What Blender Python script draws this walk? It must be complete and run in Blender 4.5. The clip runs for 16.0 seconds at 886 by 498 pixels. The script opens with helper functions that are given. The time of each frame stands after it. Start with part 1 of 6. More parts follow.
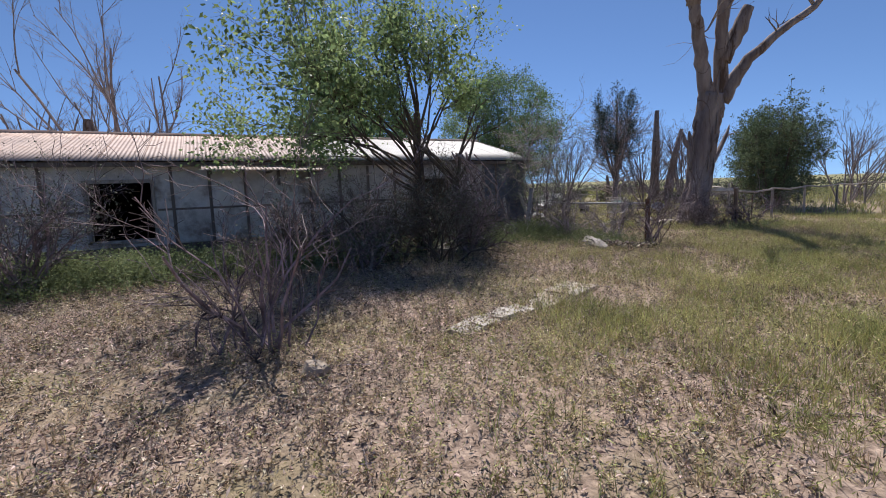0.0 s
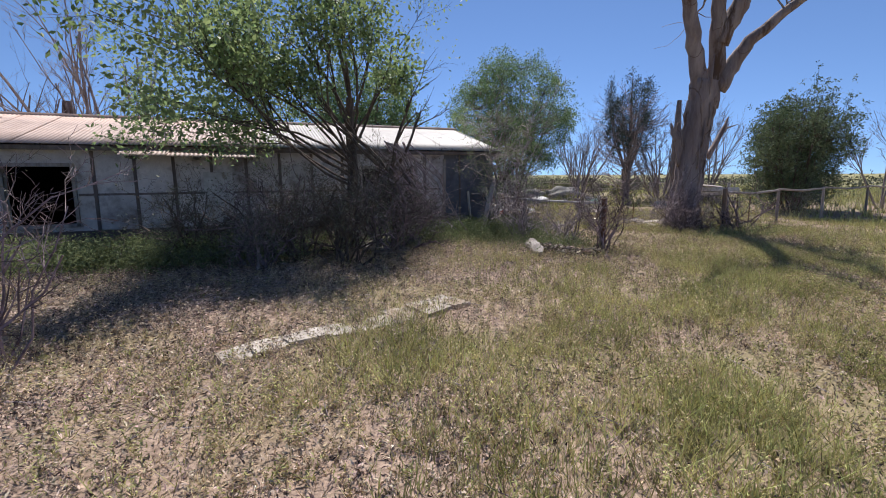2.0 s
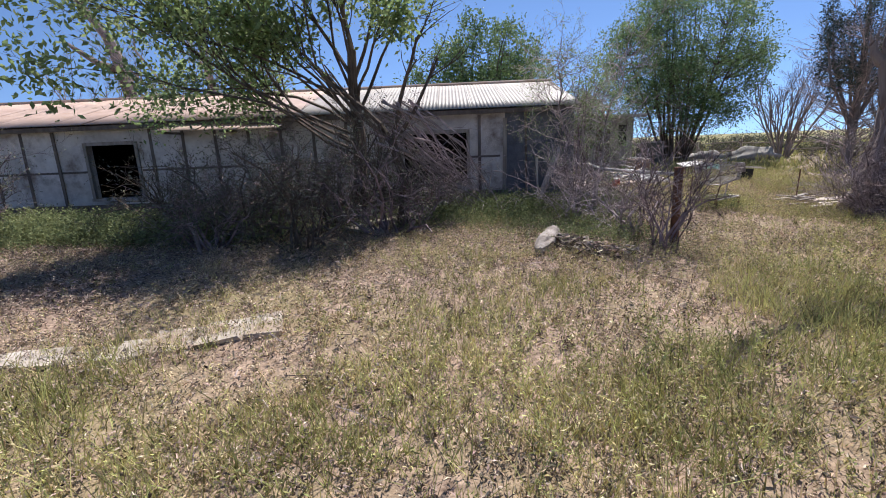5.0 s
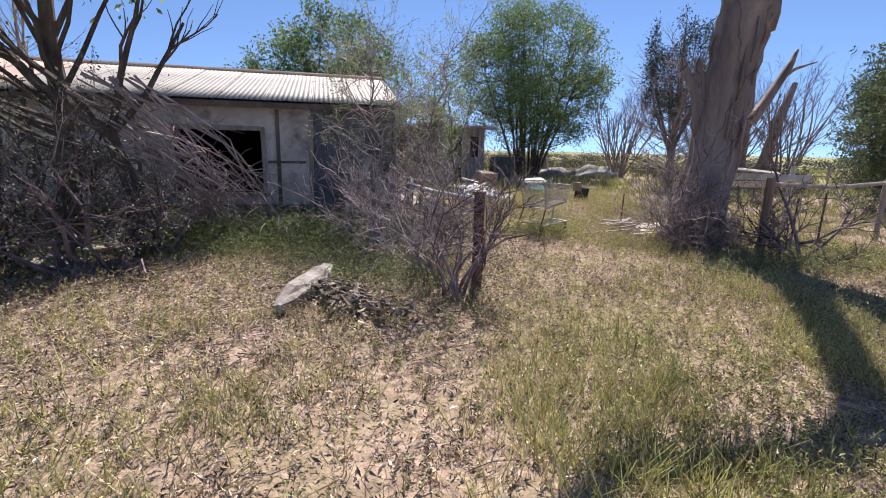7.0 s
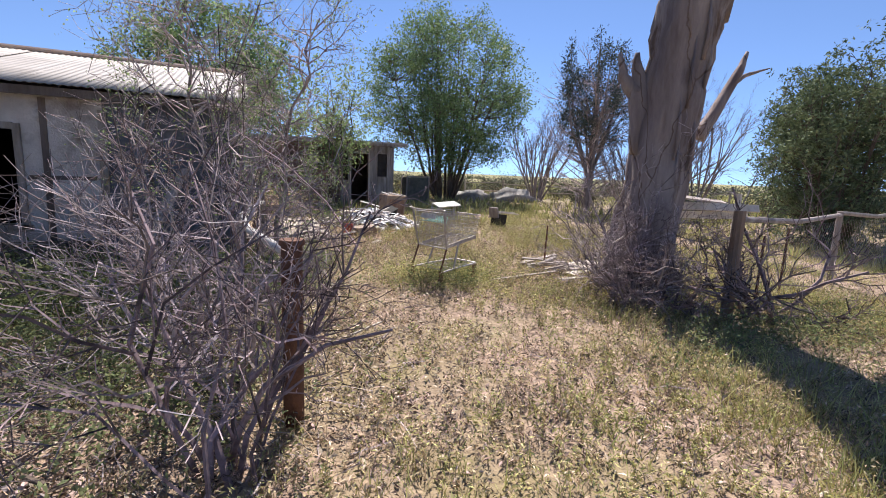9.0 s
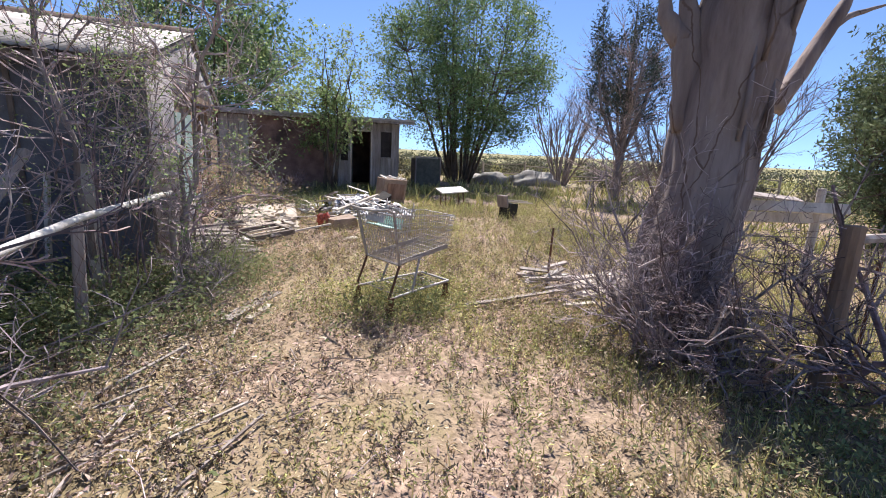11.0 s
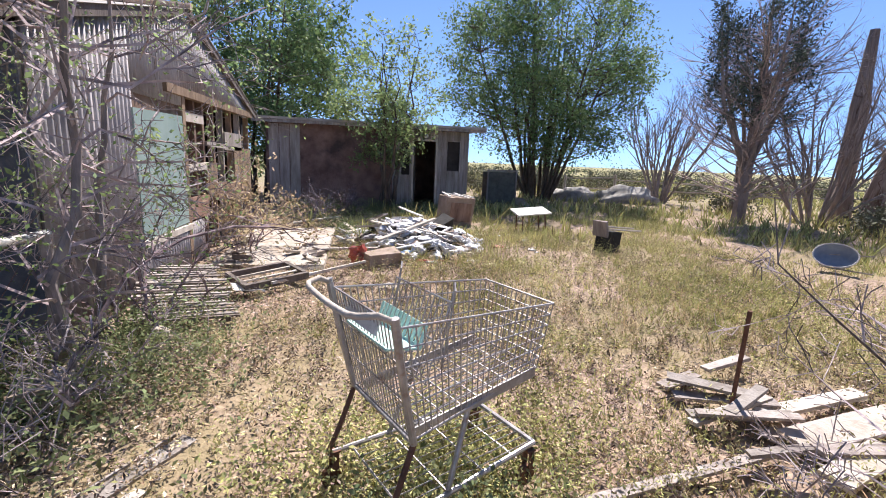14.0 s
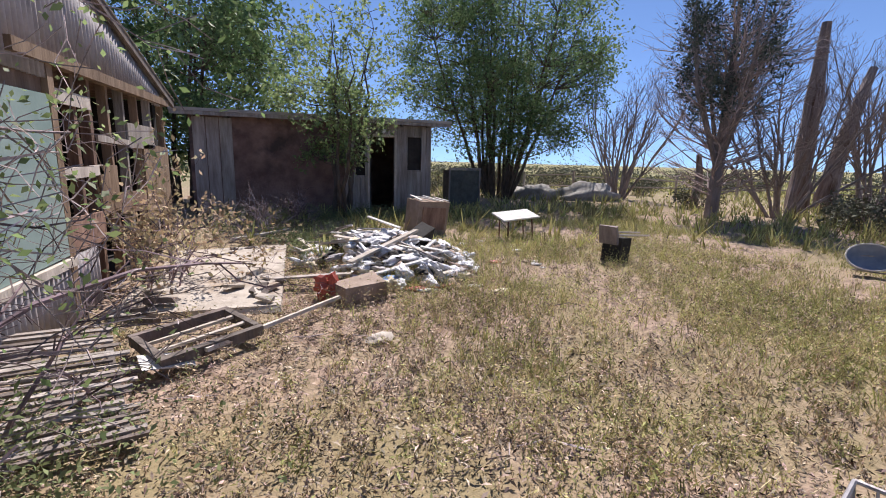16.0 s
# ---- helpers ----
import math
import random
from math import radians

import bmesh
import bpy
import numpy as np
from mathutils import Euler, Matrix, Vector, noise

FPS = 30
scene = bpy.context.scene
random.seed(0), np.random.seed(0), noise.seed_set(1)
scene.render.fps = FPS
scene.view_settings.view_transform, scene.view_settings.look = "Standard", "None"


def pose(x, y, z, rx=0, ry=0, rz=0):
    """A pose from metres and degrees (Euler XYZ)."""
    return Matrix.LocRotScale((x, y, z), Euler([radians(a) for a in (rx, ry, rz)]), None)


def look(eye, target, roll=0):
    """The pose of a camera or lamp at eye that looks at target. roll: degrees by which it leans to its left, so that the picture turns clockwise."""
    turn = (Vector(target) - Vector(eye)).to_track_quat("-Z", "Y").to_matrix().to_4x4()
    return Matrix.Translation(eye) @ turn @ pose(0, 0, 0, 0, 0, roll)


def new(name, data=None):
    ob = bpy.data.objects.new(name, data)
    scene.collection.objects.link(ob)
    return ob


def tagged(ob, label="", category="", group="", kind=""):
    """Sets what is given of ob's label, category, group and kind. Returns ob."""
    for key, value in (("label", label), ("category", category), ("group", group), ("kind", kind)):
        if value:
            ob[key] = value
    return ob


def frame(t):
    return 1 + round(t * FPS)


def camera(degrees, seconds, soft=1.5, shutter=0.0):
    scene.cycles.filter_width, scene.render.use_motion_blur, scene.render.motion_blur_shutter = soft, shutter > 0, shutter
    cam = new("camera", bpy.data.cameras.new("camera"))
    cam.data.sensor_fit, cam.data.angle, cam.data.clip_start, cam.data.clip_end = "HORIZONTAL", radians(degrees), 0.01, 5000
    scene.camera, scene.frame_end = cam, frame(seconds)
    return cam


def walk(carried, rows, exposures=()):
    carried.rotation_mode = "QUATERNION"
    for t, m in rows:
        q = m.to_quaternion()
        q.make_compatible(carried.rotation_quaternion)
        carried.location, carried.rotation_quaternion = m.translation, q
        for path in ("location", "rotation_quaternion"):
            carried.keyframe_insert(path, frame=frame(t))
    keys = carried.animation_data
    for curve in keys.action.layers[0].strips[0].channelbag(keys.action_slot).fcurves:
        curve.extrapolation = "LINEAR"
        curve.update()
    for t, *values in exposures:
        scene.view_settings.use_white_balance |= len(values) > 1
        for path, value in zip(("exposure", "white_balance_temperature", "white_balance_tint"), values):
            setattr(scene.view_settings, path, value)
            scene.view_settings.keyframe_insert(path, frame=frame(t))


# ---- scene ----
cam = camera(88.6, 16.0, soft=1.0)
PATH = [
    (0, (-0.076, 2.976, 1.56), (0.826, 4.741, 1.286), -1.8),
    (0.5, (0.566, 2.883, 1.559), (1.459, 4.653, 1.296), -3.6),
    (1, (1.271, 2.849, 1.596), (2.147, 4.627, 1.33), -0.9),
    (1.5, (1.94, 2.781, 1.608), (2.803, 4.56, 1.302), -0.1),
    (2, (2.538, 2.797, 1.613), (3.291, 4.622, 1.293), -0.3),
    (2.5, (3.205, 2.918, 1.602), (3.902, 4.763, 1.267), 0.4),
    (3, (3.924, 3.124, 1.6), (4.523, 5.002, 1.264), 0.8),
    (3.5, (4.701, 3.36, 1.59), (5.054, 5.306, 1.292), 0.0),
    (6, (7.357, 5.026, 1.494), (7.278, 6.955, 0.971), -2.8),
    (6.5, (7.768, 5.542, 1.529), (8.172, 7.445, 1.066), 3.6),
    (7, (8.111, 6.038, 1.527), (8.592, 7.931, 1.098), 1.2),
    (7.5, (8.521, 6.59, 1.487), (9.077, 8.473, 1.105), 2.5),
    (8, (8.82, 7.17, 1.534), (9.446, 9.033, 1.165), 1.7),
    (8.5, (9.195, 7.684, 1.51), (9.841, 9.547, 1.173), 0.4),
    (9, (9.486, 8.132, 1.49), (10.28, 9.938, 1.158), 2.4),
    (9.5, (9.802, 8.486, 1.517), (10.599, 10.289, 1.181), 2.0),
    (12, (11.273, 10.195, 1.564), (11.769, 12.073, 1.088), 2.1),
    (12.5, (11.396, 10.609, 1.539), (11.805, 12.516, 1.097), 1.1),
    (13, (11.497, 11.133, 1.512), (11.907, 13.048, 1.106), 1.7),
    (13.5, (11.534, 11.503, 1.529), (11.943, 13.42, 1.134), 3.5),
    (14, (11.635, 11.918, 1.523), (12.008, 13.846, 1.142), 2.4),
    (14.5, (11.564, 12.29, 1.475), (11.905, 14.225, 1.104), 2.0),
    (15, (11.451, 12.752, 1.45), (11.878, 14.664, 1.045), 2.4),
    (15.5, (11.413, 13.215, 1.461), (11.903, 15.112, 1.062), 2.0),
    (16, (11.336, 13.641, 1.486), (11.956, 15.504, 1.107), 1.5),
]
walk(cam, [(t, look(eye, target, roll)) for t, eye, target, roll in PATH],
     exposures=[(0, 0.18, 6150, 12), (2.5, 0.38, 6250, 13), (3.5, 0.44, 6250, 13), (6.5, 0.66, 6450, 14), (9, 0.79, 6500, 15), (12, 0.95, 6350, 15), (12.7, 1.02, 6350, 15), (14.5, 0.85, 6350, 16), (16, 0.5, 6350, 17)])


# ---- world, sun, exposure ----
SUN = Vector((0.3, 0.65, 0.98)).normalized()
world = bpy.data.worlds.new("sky")
scene.world = world
world.use_nodes = True
wn = world.node_tree
sky = wn.nodes.new("ShaderNodeTexSky")
sky.sky_type = "NISHITA"
sky.sun_disc = False
sky.sun_elevation = math.asin(SUN.z)
sky.sun_rotation = math.atan2(SUN.x, SUN.y)
sky.altitude = 3000
sky.air_density = 1.0
sky.dust_density = 0.05
sky.ozone_density = 5.0
wn.nodes["Background"].inputs[1].default_value = 0.106
sky_co = wn.nodes.new("ShaderNodeTexCoord")
lift = wn.nodes.new("ShaderNodeVectorMath")
lift.operation = "ADD"
lift.inputs[1].default_value = (0, 0, 0.09)
wn.links.new(sky_co.outputs["Generated"], lift.inputs[0])
wn.links.new(lift.outputs[0], sky.inputs[0])
wn.links.new(sky.outputs[0], wn.nodes["Background"].inputs[0])
sun = new("sun", bpy.data.lights.new("sun", "SUN"))
sun.data.energy = 5.0
sun.data.angle = radians(0.5)
sun.data.color = (1.0, 0.95, 0.88)
sun.matrix_world = look(SUN * 60, (0, 0, 0))


# ---- materials ----
def paint(name, dark, light, scale=6.0, rough=0.9, bump=0.3, bump_scale=40.0, metal=0.0, vary=0.0, island=False,
          stain=None, stain_scale=1.2, stain_lo=0.5, stain_hi=0.62, stretch=(1, 1, 1), through_light=0.0, spec=0.3):
    """Noise between two colours, a coarser stain, a random shift per object or per island, and fine bump."""
    m = bpy.data.materials.new(name)
    m.use_nodes = True
    nt = m.node_tree
    n, l = nt.nodes, nt.links
    b = n["Principled BSDF"]
    b.inputs["Roughness"].default_value = rough
    b.inputs["Metallic"].default_value = metal
    b.inputs["Specular IOR Level"].default_value = spec
    tc = n.new("ShaderNodeTexCoord")
    mp = n.new("ShaderNodeMapping")
    mp.inputs["Scale"].default_value = stretch
    l.new(tc.outputs["Object"], mp.inputs["Vector"])
    t = n.new("ShaderNodeTexNoise")
    t.inputs["Scale"].default_value = scale
    t.inputs["Detail"].default_value = 6
    t.inputs["Roughness"].default_value = 0.65
    l.new(mp.outputs[0], t.inputs["Vector"])
    r = n.new("ShaderNodeValToRGB")
    r.color_ramp.elements[0].position = 0.35
    r.color_ramp.elements[1].position = 0.65
    r.color_ramp.elements[0].color = (*dark, 1)
    r.color_ramp.elements[1].color = (*light, 1)
    l.new(t.outputs["Fac"], r.inputs[0])
    col = r.outputs[0]
    if stain:
        s = n.new("ShaderNodeTexNoise")
        s.inputs["Scale"].default_value = stain_scale
        s.inputs["Detail"].default_value = 5
        s.inputs["Roughness"].default_value = 0.7
        l.new(mp.outputs[0], s.inputs["Vector"])
        sr = n.new("ShaderNodeMapRange")
        sr.inputs["From Min"].default_value = stain_lo
        sr.inputs["From Max"].default_value = stain_hi
        l.new(s.outputs["Fac"], sr.inputs[0])
        mx = n.new("ShaderNodeMix")
        mx.data_type = "RGBA"
        l.new(sr.outputs[0], mx.inputs["Factor"])
        l.new(col, mx.inputs["A"])
        mx.inputs["B"].default_value = (*stain, 1)
        col = mx.outputs["Result"]
    if vary:
        if island:
            rnd = n.new("ShaderNodeNewGeometry").outputs["Random Per Island"]
        else:
            rnd = n.new("ShaderNodeObjectInfo").outputs["Random"]
        h = n.new("ShaderNodeHueSaturation")
        mr = n.new("ShaderNodeMapRange")
        mr.inputs["To Min"].default_value = 1 - vary
        mr.inputs["To Max"].default_value = 1 + vary
        l.new(rnd, mr.inputs[0])
        l.new(mr.outputs[0], h.inputs["Value"])
        mh = n.new("ShaderNodeMapRange")
        mh.inputs["To Min"].default_value = 0.5 - vary * 0.05
        mh.inputs["To Max"].default_value = 0.5 + vary * 0.05
        fr = n.new("ShaderNodeMath")
        fr.operation = "FRACT"
        mu = n.new("ShaderNodeMath")
        mu.operation = "MULTIPLY"
        mu.inputs[1].default_value = 17.31
        l.new(rnd, mu.inputs[0])
        l.new(mu.outputs[0], fr.inputs[0])
        l.new(fr.outputs[0], mh.inputs[0])
        l.new(mh.outputs[0], h.inputs["Hue"])
        l.new(col, h.inputs["Color"])
        col = h.outputs[0]
    l.new(col, b.inputs["Base Color"])
    if bump:
        f = n.new("ShaderNodeTexNoise")
        f.inputs["Scale"].default_value = bump_scale
        f.inputs["Detail"].default_value = 4
        l.new(mp.outputs[0], f.inputs["Vector"])
        bp = n.new("ShaderNodeBump")
        bp.inputs["Strength"].default_value = bump
        bp.inputs["Distance"].default_value = 0.02
        l.new(f.outputs["Fac"], bp.inputs["Height"])
        l.new(bp.outputs[0], b.inputs["Normal"])
    if through_light:
        tr = n.new("ShaderNodeBsdfTranslucent")
        l.new(col, tr.inputs["Color"])
        ms = n.new("ShaderNodeMixShader")
        ms.inputs[0].default_value = through_light
        l.new(b.outputs[0], ms.inputs[1])
        l.new(tr.outputs[0], ms.inputs[2])
        l.new(ms.outputs[0], n["Material Output"].inputs["Surface"])
    return m


def ground_material():
    """Sandy soil, with straw-coloured and greenish patches that take over far away where no blades stand."""
    m = paint("dry_soil", (0.16, 0.11, 0.08), (0.47, 0.345, 0.26), scale=14.0, rough=0.95, bump=1.0, bump_scale=24,
              stain=(0.27, 0.215, 0.12), stain_scale=0.35, stain_lo=0.46, stain_hi=0.6)
    nt = m.node_tree
    n, l = nt.nodes, nt.links
    b = n["Principled BSDF"]
    near = b.inputs["Base Color"].links[0].from_socket
    g = n.new("ShaderNodeNewGeometry")
    d = n.new("ShaderNodeVectorMath")
    d.operation = "DISTANCE"
    d.inputs[1].default_value = (11, 12, 0)
    l.new(g.outputs["Position"], d.inputs[0])
    far = n.new("ShaderNodeMapRange")
    far.inputs["From Min"].default_value = 16
    far.inputs["From Max"].default_value = 45
    l.new(d.outputs["Value"], far.inputs[0])
    t = n.new("ShaderNodeTexNoise")
    t.inputs["Scale"].default_value = 0.08
    t.inputs["Detail"].default_value = 8
    l.new(g.outputs["Position"], t.inputs["Vector"])
    r = n.new("ShaderNodeValToRGB")
    r.color_ramp.elements[0].position, r.color_ramp.elements[1].position = 0.3, 0.7
    r.color_ramp.elements[0].color = (0.17, 0.17, 0.06, 1)
    r.color_ramp.elements[1].color = (0.36, 0.31, 0.15, 1)
    l.new(t.outputs["Fac"], r.inputs[0])
    mx = n.new("ShaderNodeMix")
    mx.data_type = "RGBA"
    l.new(far.outputs[0], mx.inputs["Factor"])
    l.new(near, mx.inputs["A"])
    l.new(r.outputs[0], mx.inputs["B"])
    l.new(mx.outputs["Result"], b.inputs["Base Color"])
    return m


M_SOIL = ground_material()
M_GRASS_DRY = paint("dry_grass", (0.36, 0.27, 0.15), (0.62, 0.51, 0.33), scale=0.8, bump=0, vary=0.6, island=True, through_light=0.25)
M_GRASS_GREEN = paint("green_grass", (0.3, 0.305, 0.11), (0.52, 0.485, 0.21), scale=0.8, bump=0, vary=0.6, island=True, through_light=0.25)
M_WEED = paint("weed_leaf", (0.14, 0.175, 0.075), (0.28, 0.31, 0.15), scale=1.5, bump=0, vary=0.35, island=True, through_light=0.35)
M_LITTER = paint("leaf_litter", (0.11, 0.075, 0.058), (0.56, 0.45, 0.36), scale=9.0, bump=0, vary=0.85, island=True)
M_TWIG = paint("grey_twig", (0.14, 0.107, 0.108), (0.5, 0.42, 0.415), scale=5, bump=0.2, vary=0.6, island=True)
M_TWIG_RED = paint("reddish_twig", (0.085, 0.06, 0.06), (0.33, 0.25, 0.245), scale=5, bump=0.2, vary=0.7, island=True)
M_TWIG_PALE = paint("bleached_twig", (0.25, 0.19, 0.175), (0.56, 0.47, 0.45), scale=6, bump=0.3, vary=0.4, island=True)
M_BARK = paint("dark_bark", (0.06, 0.045, 0.035), (0.17, 0.13, 0.10), scale=8, bump=0.8, bump_scale=30, stretch=(1, 1, 0.3))
M_BARK_FAR = paint("grey_bark", (0.18, 0.15, 0.14), (0.36, 0.305, 0.285), scale=6, bump=0.5, stretch=(1, 1, 0.3))
M_DEADWOOD = paint("weathered_dead_trunk", (0.165, 0.125, 0.115), (0.345, 0.285, 0.26), scale=3.5, rough=0.95, bump=1.0, bump_scale=14,
                   stain=(0.11, 0.07, 0.05), stain_scale=2.6, stain_lo=0.56, stain_hi=0.64, stretch=(1, 1, 0.16))


def crack(m, scale, stretch, width, colour):
    """Long dark splits between slabs of dead bark."""
    nt = m.node_tree
    n, l = nt.nodes, nt.links
    b = n["Principled BSDF"]
    old = b.inputs["Base Color"].links[0].from_socket
    g = n.new("ShaderNodeTexCoord")
    warp = n.new("ShaderNodeTexNoise")
    warp.inputs["Scale"].default_value = 2.2
    warp.inputs["Detail"].default_value = 5
    l.new(g.outputs["Object"], warp.inputs["Vector"])
    add = n.new("ShaderNodeVectorMath")
    add.operation = "MULTIPLY_ADD"
    add.inputs[1].default_value = (0.3, 0.3, 0.3)
    l.new(warp.outputs["Color"], add.inputs[0])
    l.new(g.outputs["Object"], add.inputs[2])
    mul = n.new("ShaderNodeVectorMath")
    mul.operation = "MULTIPLY"
    mul.inputs[1].default_value = stretch
    l.new(add.outputs[0], mul.inputs[0])
    v = n.new("ShaderNodeTexVoronoi")
    v.feature = "DISTANCE_TO_EDGE"
    v.inputs["Scale"].default_value = scale
    l.new(mul.outputs[0], v.inputs["Vector"])
    r = n.new("ShaderNodeMapRange")
    r.inputs["From Min"].default_value = width * 0.35
    r.inputs["From Max"].default_value = width
    l.new(v.outputs["Distance"], r.inputs[0])
    mx = n.new("ShaderNodeMix")
    mx.data_type = "RGBA"
    l.new(r.outputs[0], mx.inputs["Factor"])
    mx.inputs["A"].default_value = (*colour, 1)
    l.new(old, mx.inputs["B"])
    l.new(mx.outputs["Result"], b.inputs["Base Color"])


crack(M_DEADWOOD, 1.25, (1, 1, 0.36), 0.011, (0.15, 0.105, 0.085))
M_LEAF = paint("spring_leaf", (0.17, 0.24, 0.09), (0.33, 0.41, 0.18), scale=1.2, bump=0, vary=0.35, island=True, through_light=0.5, rough=0.55)
M_LEAF_DARK = paint("willow_leaf", (0.105, 0.175, 0.07), (0.23, 0.32, 0.135), scale=0.9, bump=0, vary=0.35, island=True, through_light=0.35, rough=0.6)
M_NEEDLE = paint("conifer_needle", (0.06, 0.08, 0.06), (0.14, 0.165, 0.125), scale=1.0, bump=0, vary=0.35, island=True)
M_JUNIPER = paint("juniper_scale_leaf", (0.085, 0.12, 0.06), (0.22, 0.265, 0.14), scale=1.0, bump=0, vary=0.35, island=True, through_light=0.15)
M_ROOF_PINK = paint("rusted_pinkish_tin", (0.43, 0.30, 0.235), (0.57, 0.425, 0.35), scale=1.6, rough=0.6, bump=0.1, vary=0.06,
                    stain=(0.42, 0.24, 0.16), stain_scale=0.9, stain_lo=0.55, stain_hi=0.75)
M_ROOF_WHITE = paint("pale_tin", (0.33, 0.295, 0.26), (0.44, 0.405, 0.365), scale=1.6, rough=0.55, bump=0.1, vary=0.05,
                     stain=(0.52, 0.42, 0.34), stain_scale=0.9, stain_lo=0.56, stain_hi=0.75)
M_TIN_WALL = paint("dull_corrugated_iron", (0.28, 0.255, 0.255), (0.5, 0.46, 0.455), scale=2.2, rough=0.6, bump=0.15, vary=0.1,
                   stain=(0.28, 0.19, 0.15), stain_scale=1.2, stain_lo=0.52, stain_hi=0.7)
M_STUCCO = paint("grey_stucco_panel", (0.52, 0.48, 0.455), (0.72, 0.675, 0.64), scale=3, rough=0.95, bump=0.4, vary=0.08,
                 stain=(0.22, 0.17, 0.145), stain_scale=1.1, stain_lo=0.5, stain_hi=0.68)
M_BATTEN = paint("dark_batten", (0.10, 0.08, 0.07), (0.2, 0.165, 0.145), scale=6, bump=0.4, stretch=(1, 1, 0.2), vary=0.2)
M_NAVY = paint("dark_blue_board", (0.1, 0.107, 0.13), (0.17, 0.177, 0.2), scale=3, rough=0.8, bump=0.3,
               stain=(0.1, 0.095, 0.095), stain_scale=1.6, stain_lo=0.6, stain_hi=0.75)
M_MUD = paint("reddish_mud_plaster", (0.17, 0.10, 0.08), (0.31, 0.20, 0.165), scale=2.4, rough=0.95, bump=0.6, bump_scale=20,
              stain=(0.09, 0.065, 0.058), stain_scale=0.8, stain_lo=0.5, stain_hi=0.66)
M_GREYWOOD = paint("weathered_grey_wood", (0.24, 0.2, 0.17), (0.46, 0.41, 0.37), scale=7, bump=0.5, stretch=(1, 1, 0.15), vary=0.25)
M_BROWNWOOD = paint("bare_brown_wood", (0.17, 0.105, 0.07), (0.34, 0.23, 0.16), scale=7, bump=0.4, stretch=(1, 1, 0.2), vary=0.3)
M_PALEWOOD = paint("bleached_wood", (0.44, 0.38, 0.31), (0.64, 0.57, 0.49), scale=7, bump=0.4, stretch=(1, 1, 0.3), vary=0.15)
M_WHITE = paint("flaking_white_paint", (0.52, 0.49, 0.45), (0.74, 0.72, 0.68), scale=6, bump=0.3, vary=0.1,
                stain=(0.35, 0.29, 0.23), stain_scale=3, stain_lo=0.58, stain_hi=0.68)
M_GREENBOARD = paint("pale_green_board", (0.25, 0.34, 0.31), (0.33, 0.42, 0.385), scale=1.6, rough=0.6, bump=0.1,
                     stain=(0.30, 0.34, 0.29), stain_scale=1.0, stain_lo=0.55, stain_hi=0.75)
# Near-black colour stands in for unlit rooms; also used on boarded panes and socket.
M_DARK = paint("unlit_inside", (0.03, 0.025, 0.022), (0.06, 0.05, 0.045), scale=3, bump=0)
M_CONCRETE = paint("pale_concrete", (0.36, 0.31, 0.255), (0.54, 0.48, 0.41), scale=5, bump=0.5, bump_scale=25,
                   stain=(0.33, 0.25, 0.18), stain_scale=1.6, stain_lo=0.5, stain_hi=0.64)
M_SAGE = paint("sage_leaf", (0.10, 0.11, 0.07), (0.2, 0.2, 0.14), scale=1.0, bump=0, vary=0.3, island=True)
M_RUST = paint("rusty_steel", (0.09, 0.045, 0.03), (0.2, 0.1, 0.065), scale=9, rough=0.85, bump=0.3)
M_WIRE = paint("dull_zinc_wire", (0.34, 0.31, 0.30), (0.5, 0.47, 0.46), scale=14, rough=0.45, bump=0.1, metal=0.6,
               stain=(0.3, 0.2, 0.15), stain_scale=9, stain_lo=0.56, stain_hi=0.7)
M_MINT = paint("mint_plastic", (0.42, 0.62, 0.55), (0.52, 0.72, 0.65), scale=8, rough=0.5, bump=0)
M_BAG = paint("white_plastic_bag", (0.58, 0.57, 0.58), (0.78, 0.77, 0.77), scale=5, rough=0.5, bump=0.5, vary=0.12,
              stain=(0.4, 0.35, 0.31), stain_scale=4, stain_lo=0.58, stain_hi=0.7)
M_BLACK = paint("charred_black", (0.02, 0.018, 0.016), (0.05, 0.045, 0.04), scale=5, bump=0.3, rough=0.8)
M_RED = paint("faded_red_plastic", (0.35, 0.07, 0.05), (0.5, 0.13, 0.09), scale=5, bump=0.1, rough=0.5)
M_BLUE = paint("faded_blue_plastic", (0.10, 0.2, 0.42), (0.18, 0.3, 0.55), scale=5, bump=0.1, rough=0.5)
M_STONE = paint("sandstone", (0.33, 0.255, 0.19), (0.5, 0.41, 0.32), scale=5, bump=0.6, bump_scale=18)
M_CARD = paint("brown_board", (0.27, 0.2, 0.15), (0.4, 0.31, 0.25), scale=4, bump=0.3)
M_GRAVEL = paint("grey_gravel", (0.27, 0.25, 0.23), (0.42, 0.4, 0.37), scale=6, bump=0.7, bump_scale=30)
M_BLUEGREY = paint("blue_grey_tub", (0.22, 0.26, 0.32), (0.32, 0.36, 0.41), scale=4, bump=0.1, rough=0.5)
M_OLIVE = paint("olive_painted_steel", (0.1, 0.1, 0.08), (0.17, 0.165, 0.135), scale=5, bump=0.2)
M_BULB = paint("white_glass_bulb", (0.75, 0.75, 0.73), (0.8, 0.8, 0.78), scale=4, bump=0, rough=0.2)


# ---- building helpers ----
UP = Vector((0, 0, 1))


